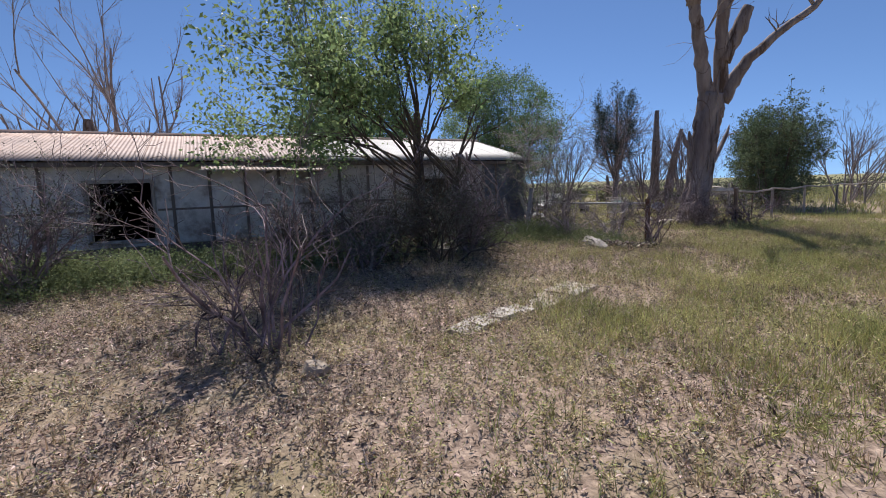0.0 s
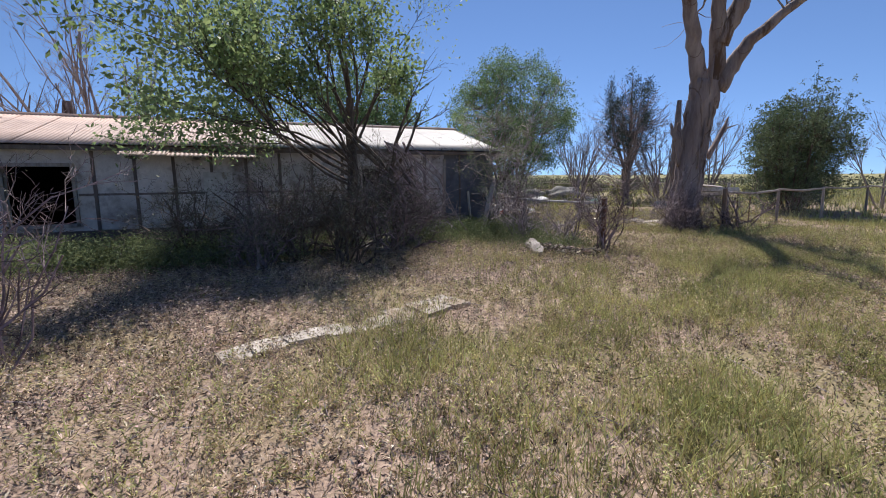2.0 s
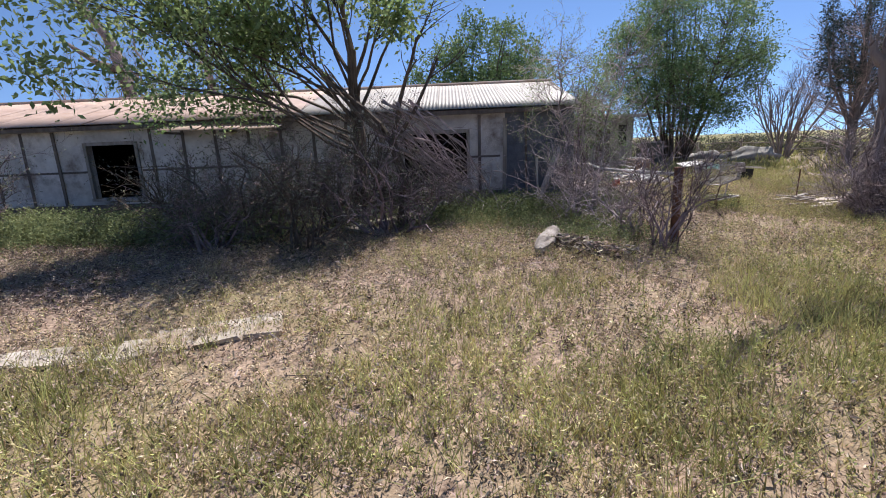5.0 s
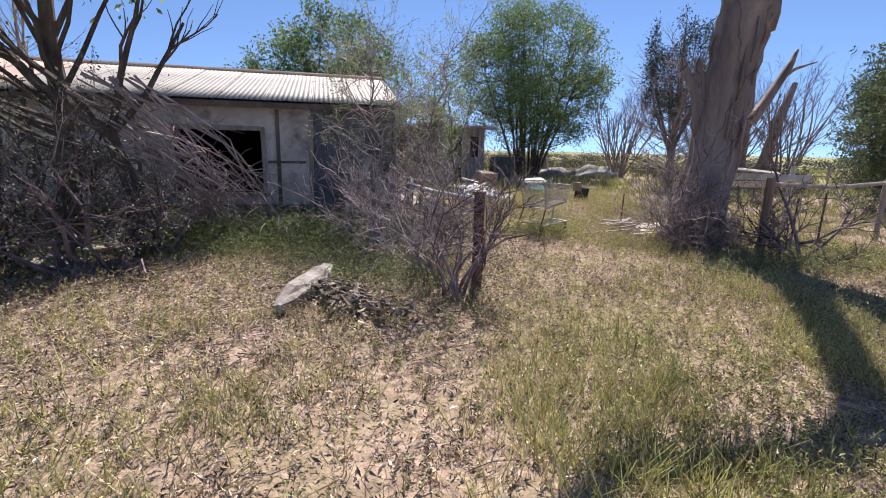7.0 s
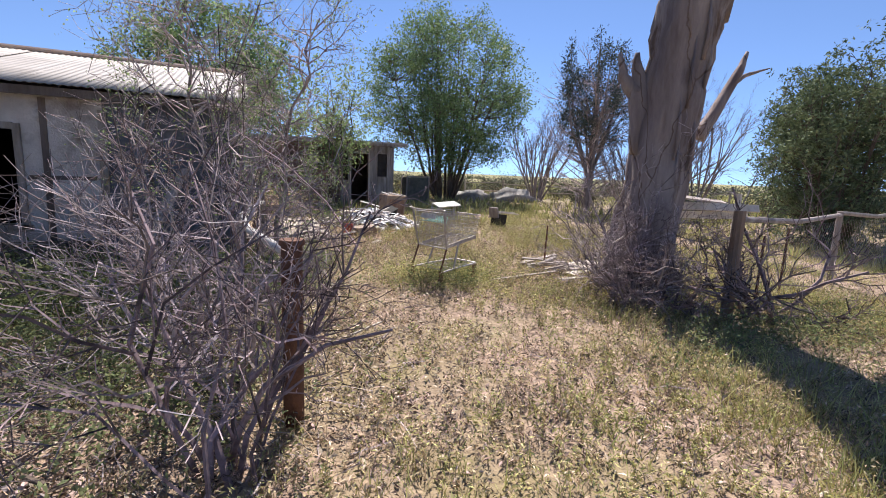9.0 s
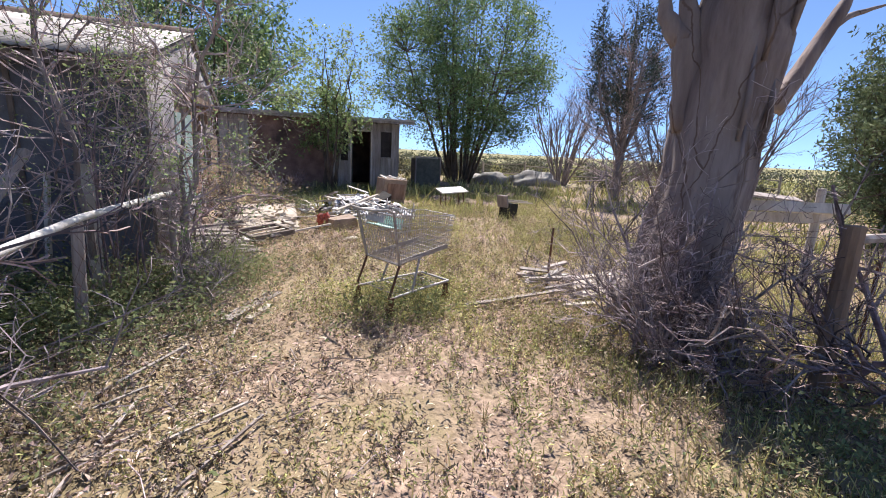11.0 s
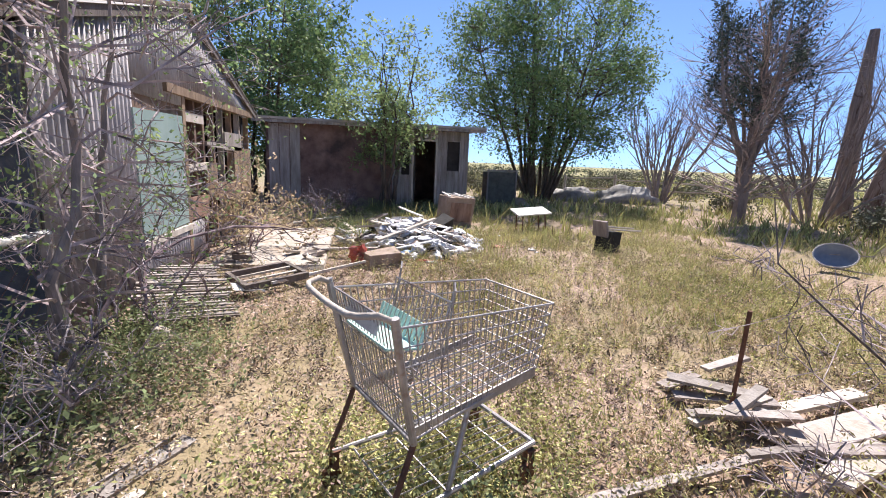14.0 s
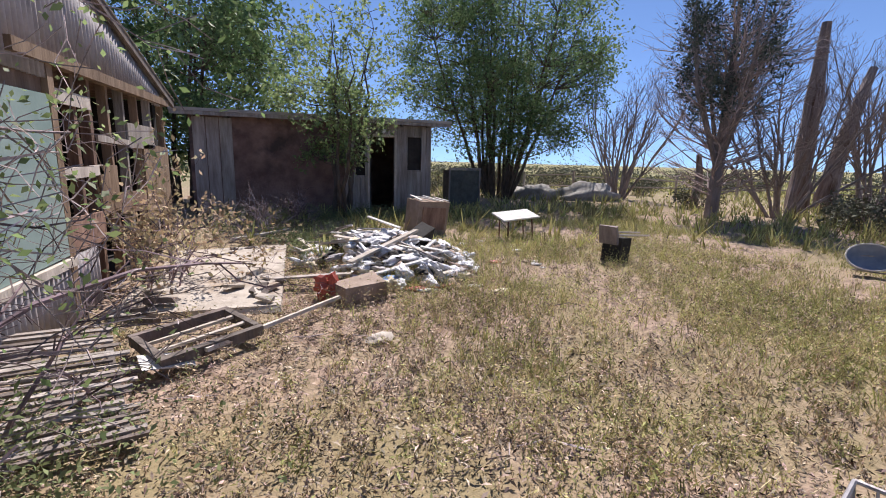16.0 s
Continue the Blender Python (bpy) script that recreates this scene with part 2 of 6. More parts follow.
class Geo:
    """Vertices and faces of one mesh."""

    def __init__(self):
        self.v, self.f = [], []

    def tube(self, pts, rad, n=6, rough=0.0, rng=random):
        base = len(self.v)
        k = len(pts)
        for i, p in enumerate(pts):
            d = pts[min(i + 1, k - 1)] - pts[max(i - 1, 0)]
            d = d.normalized() if d.length > 1e-9 else UP
            a = d.cross(Vector((0.36, 0.85, 0.39)))
            if a.length < 0.05:
                a = d.cross(Vector((1, 0, 0)))
            a.normalize()
            b = d.cross(a)
            for j in range(n):
                t = 6.28319 * j / n
                r = rad[i] * (1 + (rng.uniform(-rough, rough) if rough else 0))
                self.v.append(tuple(p + (a * math.cos(t) + b * math.sin(t)) * r))
        for i in range(k - 1):
            for j in range(n):
                q = base + i * n
                self.f.append((q + j, q + (j + 1) % n, q + n + (j + 1) % n, q + n + j))
        self.f.append(tuple(base + j for j in reversed(range(n))))
        self.f.append(tuple(base + (k - 1) * n + j for j in range(n)))

    def rod(self, a, b, r, n=6):
        self.tube([Vector(a), Vector(b)], [r, r], n)

    def box(self, c, s, m=None, jitter=0.0, rng=random):
        """A box of size s round c, turned by m."""
        base = len(self.v)
        m = m or Matrix()
        for x in (-0.5, 0.5):
            for y in (-0.5, 0.5):
                for z in (-0.5, 0.5):
                    p = Vector((x * s[0], y * s[1], z * s[2]))
                    if jitter:
                        p += Vector([rng.uniform(-jitter, jitter) for _ in range(3)])
                    self.v.append(tuple(Vector(c) + m.to_3x3() @ p))
        for f in ((0, 1, 3, 2), (4, 6, 7, 5), (0, 4, 5, 1), (2, 3, 7, 6), (0, 2, 6, 4), (1, 5, 7, 3)):
            self.f.append(tuple(base + i for i in f))

    def span(self, x0, x1, y0, y1, z0, z1):
        self.box(((x0 + x1) / 2, (y0 + y1) / 2, (z0 + z1) / 2), (x1 - x0, y1 - y0, z1 - z0))

    def lump(self, c, s, seed=0, sub=2, rough=0.25):
        """An uneven rounded lump."""
        bm = bmesh.new()
        bmesh.ops.create_icosphere(bm, subdivisions=sub, radius=1)
        base = len(self.v)
        for v in bm.verts:
            k = 1 + rough * noise.noise(v.co * 1.7 + Vector((seed * 3.1, seed * 1.7, seed)))
            k += rough * 0.5 * noise.noise(v.co * 4.3 + Vector((seed, seed * 2.7, 0)))
            self.v.append((c[0] + v.co.x * k * s[0], c[1] + v.co.y * k * s[1], c[2] + v.co.z * k * s[2]))
        for f in bm.faces:
            self.f.append(tuple(base + v.index for v in f.verts))
        bm.free()

    def mesh(self, name, smooth=False):
        me = bpy.data.meshes.new(name)
        me.from_pydata(self.v, [], self.f)
        if smooth:
            me.polygons.foreach_set("use_smooth", [True] * len(me.polygons))
        me.update()
        return me


def part(name, geo, material, parent, label="", smooth=False):
    """One mesh object under a thing or a part."""
    me = geo.mesh(name, smooth) if isinstance(geo, Geo) else geo
    if not me.materials:
        me.materials.append(material)
    ob = new(name, me)
    if parent:
        ob.parent = parent
        ob.matrix_parent_inverse = Matrix()
    if label:
        ob["label"] = label
    return ob


def thing(name, label, category, group="", kind=""):
    """An empty at the origin of a thing whose parts are built in world metres."""
    return tagged(new(name), label, category, group, kind)


def single(name, geo, material, label, category, group="", kind="", smooth=False):
    return tagged(part(name, geo, material, None, "", smooth), label, category, group, kind)


def cards(name, pos, nrm, size, aspect, material, parent=None, fold=0.0, seed=1):
    """Many small four-cornered leaves in one mesh, from arrays of places and facing."""
    rs = np.random.RandomState(seed)
    n = len(pos)
    nrm = nrm / (np.linalg.norm(nrm, axis=1, keepdims=True) + 1e-9)
    a = rs.normal(size=(n, 3))
    a -= (a * nrm).sum(1, keepdims=True) * nrm
    a /= np.linalg.norm(a, axis=1, keepdims=True) + 1e-9
    b = np.cross(nrm, a)
    s = np.asarray(size).reshape(-1, 1) * np.ones((n, 1))
    v = np.empty((n, 4, 3))
    v[:, 0] = pos - a * s
    v[:, 1] = pos + b * s * aspect + nrm * s * fold
    v[:, 2] = pos + a * s
    v[:, 3] = pos - b * s * aspect + nrm * s * fold
    return strip_mesh(name, v, material, parent)


def strip_mesh(name, v, material, parent, quads=((0, 1, 2, 3),)):
    """A mesh of many alike pieces from an array (count, corners, 3); quads: the faces of one piece."""
    n, k = v.shape[:2]
    me = bpy.data.meshes.new(name)
    me.vertices.add(n * k)
    me.vertices.foreach_set("co", v.reshape(-1).astype(np.float32))
    f = (np.arange(n)[:, None, None] * k + np.array(quads)[None]).reshape(-1, 4)
    me.loops.add(f.size)
    me.loops.foreach_set("vertex_index", f.reshape(-1).astype(np.int32))
    me.polygons.add(len(f))
    me.polygons.foreach_set("loop_start", np.arange(0, f.size, 4, dtype=np.int32))
    me.update(calc_edges=True)
    me.materials.append(material)
    ob = new(name, me)
    if parent:
        ob.parent = parent
    return ob


def ground_z(x, y):
    """Gentle swells of the soil."""
    return 0.035 * np.sin(x * 0.9 + 1.3) * np.cos(y * 0.7) + 0.02 * np.sin(x * 2.3 + y * 1.9) + 0.012 * np.sin(x * 5.1 - y * 4.3)


def gz(x, y):
    return float(ground_z(x, y))


WAY = ((-0.1, 3.0), (2.5, 2.8), (4.7, 3.4), (7.4, 5.0), (8.8, 7.2), (9.8, 8.5), (11.3, 10.2), (11.5, 11.5), (11.5, 12.4), (11.35, 13.7))


CLEAR = {"metres": 0.7}


def on_way(p):
    """The trodden way is free of branches."""
    clear = CLEAR["metres"]
    for (ax, ay), (bx, by) in zip(WAY, WAY[1:]):
        dx, dy = bx - ax, by - ay
        t = max(0.0, min(1.0, ((p.x - ax) * dx + (p.y - ay) * dy) / (dx * dx + dy * dy)))
        if math.hypot(p.x - ax - t * dx, p.y - ay - t * dy) < clear:
            return p.z < 3
    return False


def grow(g, rng, p, d, length, r, depth, tips, spread=0.7, up=0.06, wiggle=0.22, kids=(3, 5), shrink=(0.5, 0.8), segs=4, first=0.35):
    """A branch with side branches; the ends of the last ones go to tips."""
    pts, rad = [p.copy()], [r]
    ways = [d.copy()]
    for i in range(segs):
        d = (d + Vector((rng.gauss(0, wiggle), rng.gauss(0, wiggle), rng.gauss(0, wiggle) + up))).normalized()
        p = p + d * (length / segs)
        pts.append(p)
        ways.append(d)
        rad.append(max(r * (1 - 0.62 * (i + 1) / segs), 0.0022))
    if on_way(pts[-1]) or on_way(pts[len(pts) // 2]):
        return
    g.tube(pts, rad, 7 if r > 0.09 else (5 if r > 0.02 else 3))
    if depth == 0:
        tips.append((pts[-1], d))
        tips.append((pts[-2], d))
        return
    for _ in range(rng.randint(*kids)):
        u = first + (1 - first) * rng.random()
        i = min(int(u * segs), segs - 1)
        q = pts[i].lerp(pts[i + 1], u * segs - i)
        side = Vector((rng.gauss(0, 1), rng.gauss(0, 1), rng.gauss(0, 0.7)))
        side -= side.dot(ways[i]) * ways[i]
        side.normalize()
        e = (ways[i] + side * spread * rng.uniform(0.6, 1.4)).normalized()
        grow(g, rng, q, e, length * rng.uniform(*shrink), rad[i] * 0.62, depth - 1, tips, spread, up, wiggle, kids, shrink, max(segs - 1, 2), 0.15)


def foliage(name, tips, per, radius, size, material, parent, seed, aspect=0.5, flat=0.0):
    """Leaves in loose clumps round the ends of twigs."""
    rs = np.random.RandomState(seed)
    t = np.array([tuple(p) for p, _ in tips])
    pick = np.repeat(np.arange(len(t)), per)
    pos = t[pick] + rs.normal(size=(len(pick), 3)) * radius * (1, 1, 1 - flat)
    nrm = rs.normal(size=(len(pick), 3)) + (0, 0, 0.5)
    return cards(name, pos, nrm, size * rs.uniform(0.6, 1.4, len(pick)), aspect, material, parent, 0.15, seed)


# ---- ground ----
def axis_steps(lo, hi, step, reach):
    mid = np.arange(lo, hi + step, step)
    out = [step * 1.6]
    while sum(out) < reach:
        out.append(out[-1] * 1.45)
    off = np.cumsum(out)
    return np.concatenate([(lo - off)[::-1], mid, mid[-1] + off])


def build_ground():
    xs, ys = axis_steps(-6, 24, 0.14, 2500), axis_steps(-2, 30, 0.14, 2500)
    gx, gy = np.meshgrid(xs, ys, indexing="ij")
    rs = np.random.RandomState(4)
    z = ground_z(gx, gy) * np.exp(-((np.hypot(gx - 9, gy - 12) / 60) ** 2))
    near = (gx > -6) & (gx < 24) & (gy > -2) & (gy < 30)
    z += near * rs.normal(size=z.shape) * 0.008
    v = np.stack([gx, gy, z], -1).reshape(-1, 3)
    nx, ny = len(xs), len(ys)
    i, j = np.meshgrid(np.arange(nx - 1), np.arange(ny - 1), indexing="ij")
    a = (i * ny + j).ravel()
    f = np.stack([a, a + ny, a + ny + 1, a + 1], -1)
    me = bpy.data.meshes.new("ground")
    me.vertices.add(len(v))
    me.vertices.foreach_set("co", v.reshape(-1).astype(np.float32))
    me.loops.add(f.size)
    me.loops.foreach_set("vertex_index", f.reshape(-1).astype(np.int32))
    me.polygons.add(len(f))
    me.polygons.foreach_set("loop_start", np.arange(0, f.size, 4, dtype=np.int32))
    me.polygons.foreach_set("use_smooth", np.ones(len(f), bool))
    me.update(calc_edges=True)
    me.materials.append(M_SOIL)
    tagged(new("ground", me), "sandy dry soil with sparse straw-coloured grass", "ground", kind="structure")


build_ground()


def field(x, y, s, seed):
    """Smooth pseudo-random patches between 0 and 1."""
    out = np.zeros_like(x)
    rs = np.random.RandomState(seed)
    for k in range(6):
        a, w = rs.uniform(0, 6.28), rs.uniform(0.6, 1.7) / s
        out += np.sin((x * np.cos(a) + y * np.sin(a)) * w + rs.uniform(0, 6.28))
    return np.clip(out / 6 + 0.5, 0, 1)


def clear_of_buildings(x, y):
    house = (x > -17) & (x < 9.7) & (y > 15.4)
    shed = (x > 8.8) & (x < 15.3) & (y > 26.2) & (y < 31)
    slab = (x > 9.7) & (x < 11.2) & (y > 18.2) & (y < 21.4)
    return ~(house | shed | slab)


def blades(name, n, box, keep, tall, wide, material, label, seed, lean=0.35, bend=0.5):
    """Grass stems: one tapered, bent strip each."""
    rs = np.random.RandomState(seed)
    tuft = 7
    n //= tuft
    x, y = rs.uniform(box[0], box[1], n), rs.uniform(box[2], box[3], n)
    ok = rs.uniform(size=n) < keep(x, y)
    x, y = np.repeat(x[ok], tuft), np.repeat(y[ok], tuft)
    x, y = x + rs.normal(size=len(x)) * 0.035, y + rs.normal(size=len(y)) * 0.035
    ok = clear_of_buildings(x, y)
    x, y = x[ok], y[ok]
    n = len(x)
    h = rs.uniform(tall[0], tall[1], n) * (0.6 + 0.8 * field(x, y, 0.9, seed + 5))
    w = rs.uniform(wide[0], wide[1], n)
    a, b = rs.uniform(0, 6.28, n), rs.uniform(0, 6.28, n)
    side = np.stack([np.cos(a), np.sin(a), np.zeros(n)], -1)
    way = np.stack([np.cos(b), np.sin(b), np.zeros(n)], -1)
    p0 = np.stack([x, y, ground_z(x, y) - 0.01], -1)
    l1 = (rs.uniform(0, lean, n) * h)[:, None]
    l2 = l1 * (2.0 + bend * rs.uniform(size=(n, 1)))
    p2 = p0 + way * l2 + np.stack([0 * h, 0 * h, h * rs.uniform(0.8, 1.0, n)], -1)
    w = w[:, None]
    v = np.stack([p0 - side * w, p0 + side * w, p2 + side * w * 0.35, p2 - side * w * 0.35], 1)
    ob = strip_mesh(name, v, material, None)
    return tagged(ob, label, "grass", kind="stuff")


def lush(x, y):
    """Where the taller greenish grass stands: the open side of the yard."""
    u = 1 / (1 + np.exp(-(x - 3.4 - 0.55 * (y - 7)) * 1.1))
    v = 1 / (1 + np.exp((y - 10.5) * 0.9))
    back = 1 / (1 + np.exp(-(x - 12.0) * 1.6)) * (1 / (1 + np.exp(-(y - 9.5) * 1.2)))
    return np.clip(u * v + back, 0, 1)


def worn(x, y):
    """Trodden bare soil along the way through the gap in the fence and by the house end."""
    a = np.exp(-(((x - 10.9 - 0.2 * (y - 11)) / 0.75) ** 2)) * (y > 8.5) * (y < 15.5)
    b = np.exp(-(((x - 10.6) / 0.9) ** 2 + ((y - 17) / 3.0) ** 2))
    c = np.exp(-(((x - 1.5) / 3.2) ** 2 + ((y - 8.6) / 1.2) ** 2)) * 0.8
    d = np.exp(-(((x - 6.1) / 2.3) ** 2 + ((y - 8.8) / 1.5) ** 2)) * 0.9
    return np.clip(a * 0.7 + b * 0.9 + c + d, 0, 1)


NEAR = (-5, 24, 1.5, 30)


def close_by(x, y):
    """Thins the stems with distance from the walked strip."""
    d = np.full_like(x, 99.0)
    for wx, wy in WAY:
        d = np.minimum(d, np.hypot(x - wx, y - wy))
    return np.clip(1.42 - d / 9.5, 0.12, 1)


def edge(x, y, box, soft=2.5):
    """Fades a patch out towards its border, unevenly."""
    d = np.minimum(np.minimum(x - box[0], box[1] - x), np.minimum(y - box[2], box[3] - y))
    return np.clip(d / soft + 0.8 * field(x, y, 1.2, 51) - 0.3, 0, 1)


blades("dry_grass", 300000, NEAR, lambda x, y: np.clip(1.8 * field(x, y, 0.4, 3) - 0.3, 0.08, 1) * (1 - 0.75 * worn(x, y)) * close_by(x, y) * edge(x, y, NEAR),
       (0.02, 0.12), (0.002, 0.0055), M_GRASS_DRY, "short dry straw-coloured grass on sandy soil", 11, 0.6)
OPEN = (1.0, 18, 0.5, 10.5)
blades("green_grass", 360000, OPEN, lambda x, y: np.clip(2.2 * field(x, y, 0.4, 8) - 0.5, 0.05, 1) * (0.02 + 0.98 * lush(x, y)) * (1 - 0.7 * worn(x, y)) * edge(x, y, OPEN),
       (0.05, 0.19), (0.002, 0.005), M_GRASS_GREEN, "yellowish-green spring grass of the open yard", 12, 0.45)
YARD = (11, 23, 8.5, 28)
blades("yard_grass", 210000, YARD, lambda x, y: np.clip(1.6 * field(x, y, 0.45, 9) - 0.2, 0.1, 1) * lush(x, y) * (1 - 0.8 * worn(x, y)) * edge(x, y, YARD),
       (0.04, 0.15), (0.0024, 0.006), M_GRASS_GREEN, "yellowish-green grass of the back yard", 15, 0.45)
blades("far_grass", 90000, (-10, 60, 20, 70), lambda x, y: 0.3 + 0.7 * field(x, y, 3, 2),
       (0.15, 0.4), (0.012, 0.03), M_GRASS_GREEN, "yellow-green grass running out to the plain", 13, 0.4)
blades("side_grass", 40000, (20, 50, -8, 22), lambda x, y: 0.3 + 0.7 * field(x, y, 3, 4),
       (0.15, 0.4), (0.008, 0.02), M_GRASS_GREEN, "yellow-green grass beyond the wire fence", 14, 0.4)


def litter():
    rs = np.random.RandomState(5)
    n = 480000
    x, y = rs.uniform(-4, 16, n), rs.uniform(2.5, 19, n)
    near = np.exp(-((y - 11 - 0.1 * x) / 3.2) ** 2) * (x < 10.5)
    keep = (rs.uniform(size=n) < edge(x, y, (-4, 16, 2.5, 19))) & (rs.uniform(size=n) < 0.42 * (0.4 + field(x, y, 0.5, 77)) + 0.58 * near) & clear_of_buildings(x, y) & (rs.uniform(size=n) > 0.7 * lush(x, y))
    x, y = x[keep], y[keep]
    n = len(x)
    pos = np.stack([x, y, ground_z(x, y) + rs.uniform(0.006, 0.05, n)], -1)
    nrm = rs.normal(size=(n, 3)) * 0.42 + (0, 0, 1)
    ob = cards("leaf_litter", pos, nrm, rs.uniform(0.008, 0.034, n), 0.28, M_LITTER, None, 0.25, 6)
    tagged(ob, "brown dead leaves and chips strewn on the soil", "leaf litter", kind="stuff")


litter()


def fallen_twigs():
    rng = random.Random(8)
    g = Geo()
    for _ in range(1500):
        u = rng.random()
        if u < 0.45:
            x, y = rng.gauss(8.8, 1.2), rng.gauss(11.6, 1.5)
        elif u < 0.75:
            x, y = rng.uniform(-1, 7), rng.gauss(11.2, 1.4)
        else:
            x, y = rng.uniform(0, 15), rng.uniform(4, 18)
        if (x < 9.8 and y > 15.3) or (x > 10.2 and y < 12.5 and rng.random() < 0.7):
            continue
        a, k = rng.uniform(0, 6.28), rng.uniform(0.08, 0.45)
        z = gz(x, y) + rng.uniform(0.008, 0.035)
        d = Vector((math.cos(a), math.sin(a), 0))
        p = Vector((x, y, z))
        r = rng.uniform(0.002, 0.007)
        g.tube([p, p + d * k * 0.5 + Vector((rng.gauss(0, 0.03), rng.gauss(0, 0.03), rng.uniform(0, 0.03))), p + d * k], [r, r * 0.8, r * 0.5], 3)
    single("fallen_twigs", g, M_TWIG, "thin grey dead twigs scattered over the ground", "twigs", kind="stuff")


fallen_twigs()


def weeds(name, patches, n, material, label, seed, tall=(0.12, 0.4), leaf=(0.008, 0.02)):
    """Leafy weed stems standing in patches (x, y, rx, ry)."""
    rs = np.random.RandomState(seed)
    pos = []
    for px, py, rx, ry in patches:
        k = int(n * rx * ry)
        x, y = rs.normal(px, rx * 0.5, k), rs.normal(py, ry * 0.5, k)
        h = rs.uniform(*tall, k)
        for s in range(9):
            t = rs.uniform(0.15, 1, k)
            pos.append(np.stack([x + rs.normal(0, 0.035, k), y + rs.normal(0, 0.035, k), ground_z(x, y) + h * t], -1))
    pos = np.concatenate(pos)
    pos = pos[clear_of_buildings(pos[:, 0], pos[:, 1])]
    rs2 = np.random.RandomState(seed + 1)
    nrm = rs2.normal(size=pos.shape) + (0, 0, 0.8)
    ob = cards(name, pos, nrm, rs2.uniform(*leaf, len(pos)), 0.45, material, None, 0.2, seed)
    return tagged(ob, label, "weeds", kind="stuff")


weeds("green_weeds", [(-1.5, 13.4, 4, 1.2), (-3.0, 12.6, 3, 1.0), (2.5, 12.6, 3, 0.8), (6.8, 13.4, 3, 1.1), (8.4, 13.2, 1.6, 1.4), (8.7, 11.4, 1.2, 1.2), (14.2, 10.7, 1.6, 0.5),
                      (9.9, 15.6, 0.9, 1.4), (12.0, 13.5, 0.6, 0.45), (10.15, 14.8, 0.7, 0.9), (11.55, 20.6, 0.45, 0.9), (9.4, 14.4, 1.0, 1.4), (13.2, 25.2, 4, 0.9), (10.6, 25.4, 2.4, 1.2), (10.4, 24.0, 1.6, 1.6), (11.6, 21.9, 1.0, 0.8)],
      480, M_WEED, "low dark green leafy weeds along the walls and posts", 21, (0.1, 0.38), (0.01, 0.024))
weeds("wall_weeds", [(-2.6, 13.0, 3.2, 1.1), (0.2, 12.9, 2.6, 1.1), (2.2, 12.2, 1.6, 0.7), (-5.5, 12.8, 3.2, 1.2), (7.4, 13.9, 2.2, 1.0)],
      1100, M_WEED, "knee-high green weeds before the house wall", 22, (0.2, 0.6), (0.014, 0.034))


weeds("cart_weeds", [(11.75, 13.75, 0.8, 0.7), (12.25, 13.95, 0.7, 0.6)], 1500, M_GRASS_GREEN, "yellow-green herbs growing through the cart's undercarriage", 26, (0.06, 0.3), (0.008, 0.018))


def sprigs(name, n, box, keep, tall, leaf, material, label, seed, per=8):
    """Low brittle herbs: short stems, each set with small upturned leaves."""
    rs = np.random.RandomState(seed)
    n //= 4
    x, y = rs.uniform(box[0], box[1], n), rs.uniform(box[2], box[3], n)
    ok = rs.uniform(size=n) < keep(x, y)
    x, y = np.repeat(x[ok], 4), np.repeat(y[ok], 4)
    x, y = x + rs.normal(size=len(x)) * 0.03, y + rs.normal(size=len(y)) * 0.03
    ok = clear_of_buildings(x, y)
    x, y = x[ok], y[ok]
    k = len(x)
    h = rs.uniform(*tall, k) * (0.5 + field(x, y, 0.5, seed))
    a, lean = rs.uniform(0, 6.28, k), rs.uniform(0, 0.5, k)
    t = np.tile(np.linspace(0.12, 1, per), (k, 1)) + rs.normal(size=(k, per)) * 0.05
    sp = rs.normal(size=(k, per, 2)) * 0.011
    px = x[:, None] + np.cos(a)[:, None] * lean[:, None] * h[:, None] * t + sp[..., 0]
    py = y[:, None] + np.sin(a)[:, None] * lean[:, None] * h[:, None] * t + sp[..., 1]
    pz = (ground_z(x, y)[:, None] + h[:, None] * t)
    pos = np.stack([px, py, pz], -1).reshape(-1, 3)
    nrm = rs.normal(size=pos.shape) * 0.9 + (0, 0, 0.35)
    ob = cards(name, pos, nrm, rs.uniform(*leaf, len(pos)), 0.27, material, None, 0.2, seed)
    return tagged(ob, label, "herbs", kind="stuff")


WALKED = (-4, 19, 2.5, 22)
sprigs("dry_herbs", 125000, WALKED, lambda x, y: (0.3 + 0.9 * field(x, y, 0.45, 31)) * (1 - 0.25 * worn(x, y)) * (1 - 0.15 * lush(x, y)) * close_by(x, y) * edge(x, y, WALKED),
       (0.03, 0.14), (0.008, 0.021), M_LITTER, "brittle brown dead herbs on the soil", 23, 7)
sprigs("straw_herbs", 88000, WALKED, lambda x, y: (0.2 + 0.8 * field(x, y, 0.6, 33)) * (1 - 0.35 * worn(x, y)) * close_by(x, y) * edge(x, y, WALKED),
       (0.04, 0.2), (0.008, 0.02), M_GRASS_DRY, "straw-coloured herbs gone to seed", 24)
sprigs("green_herbs", 170000, WALKED, lambda x, y: (0.15 + 0.85 * field(x, y, 0.6, 35)) * (0.2 + 0.8 * lush(x, y)) * edge(x, y, WALKED) * (1 - 0.8 * worn(x, y)) * close_by(x, y),
       (0.05, 0.22), (0.008, 0.022), M_GRASS_GREEN, "yellow-green herbs among the grass", 25, 7)


# ---- house ----
HX0, HX1, HY0, HY1, EAVE, RIDGE, RY = -16.0, 9.45, 15.5, 22.2, 2.3, 3.24, 18.6
ROOF_LEFT = -16.4


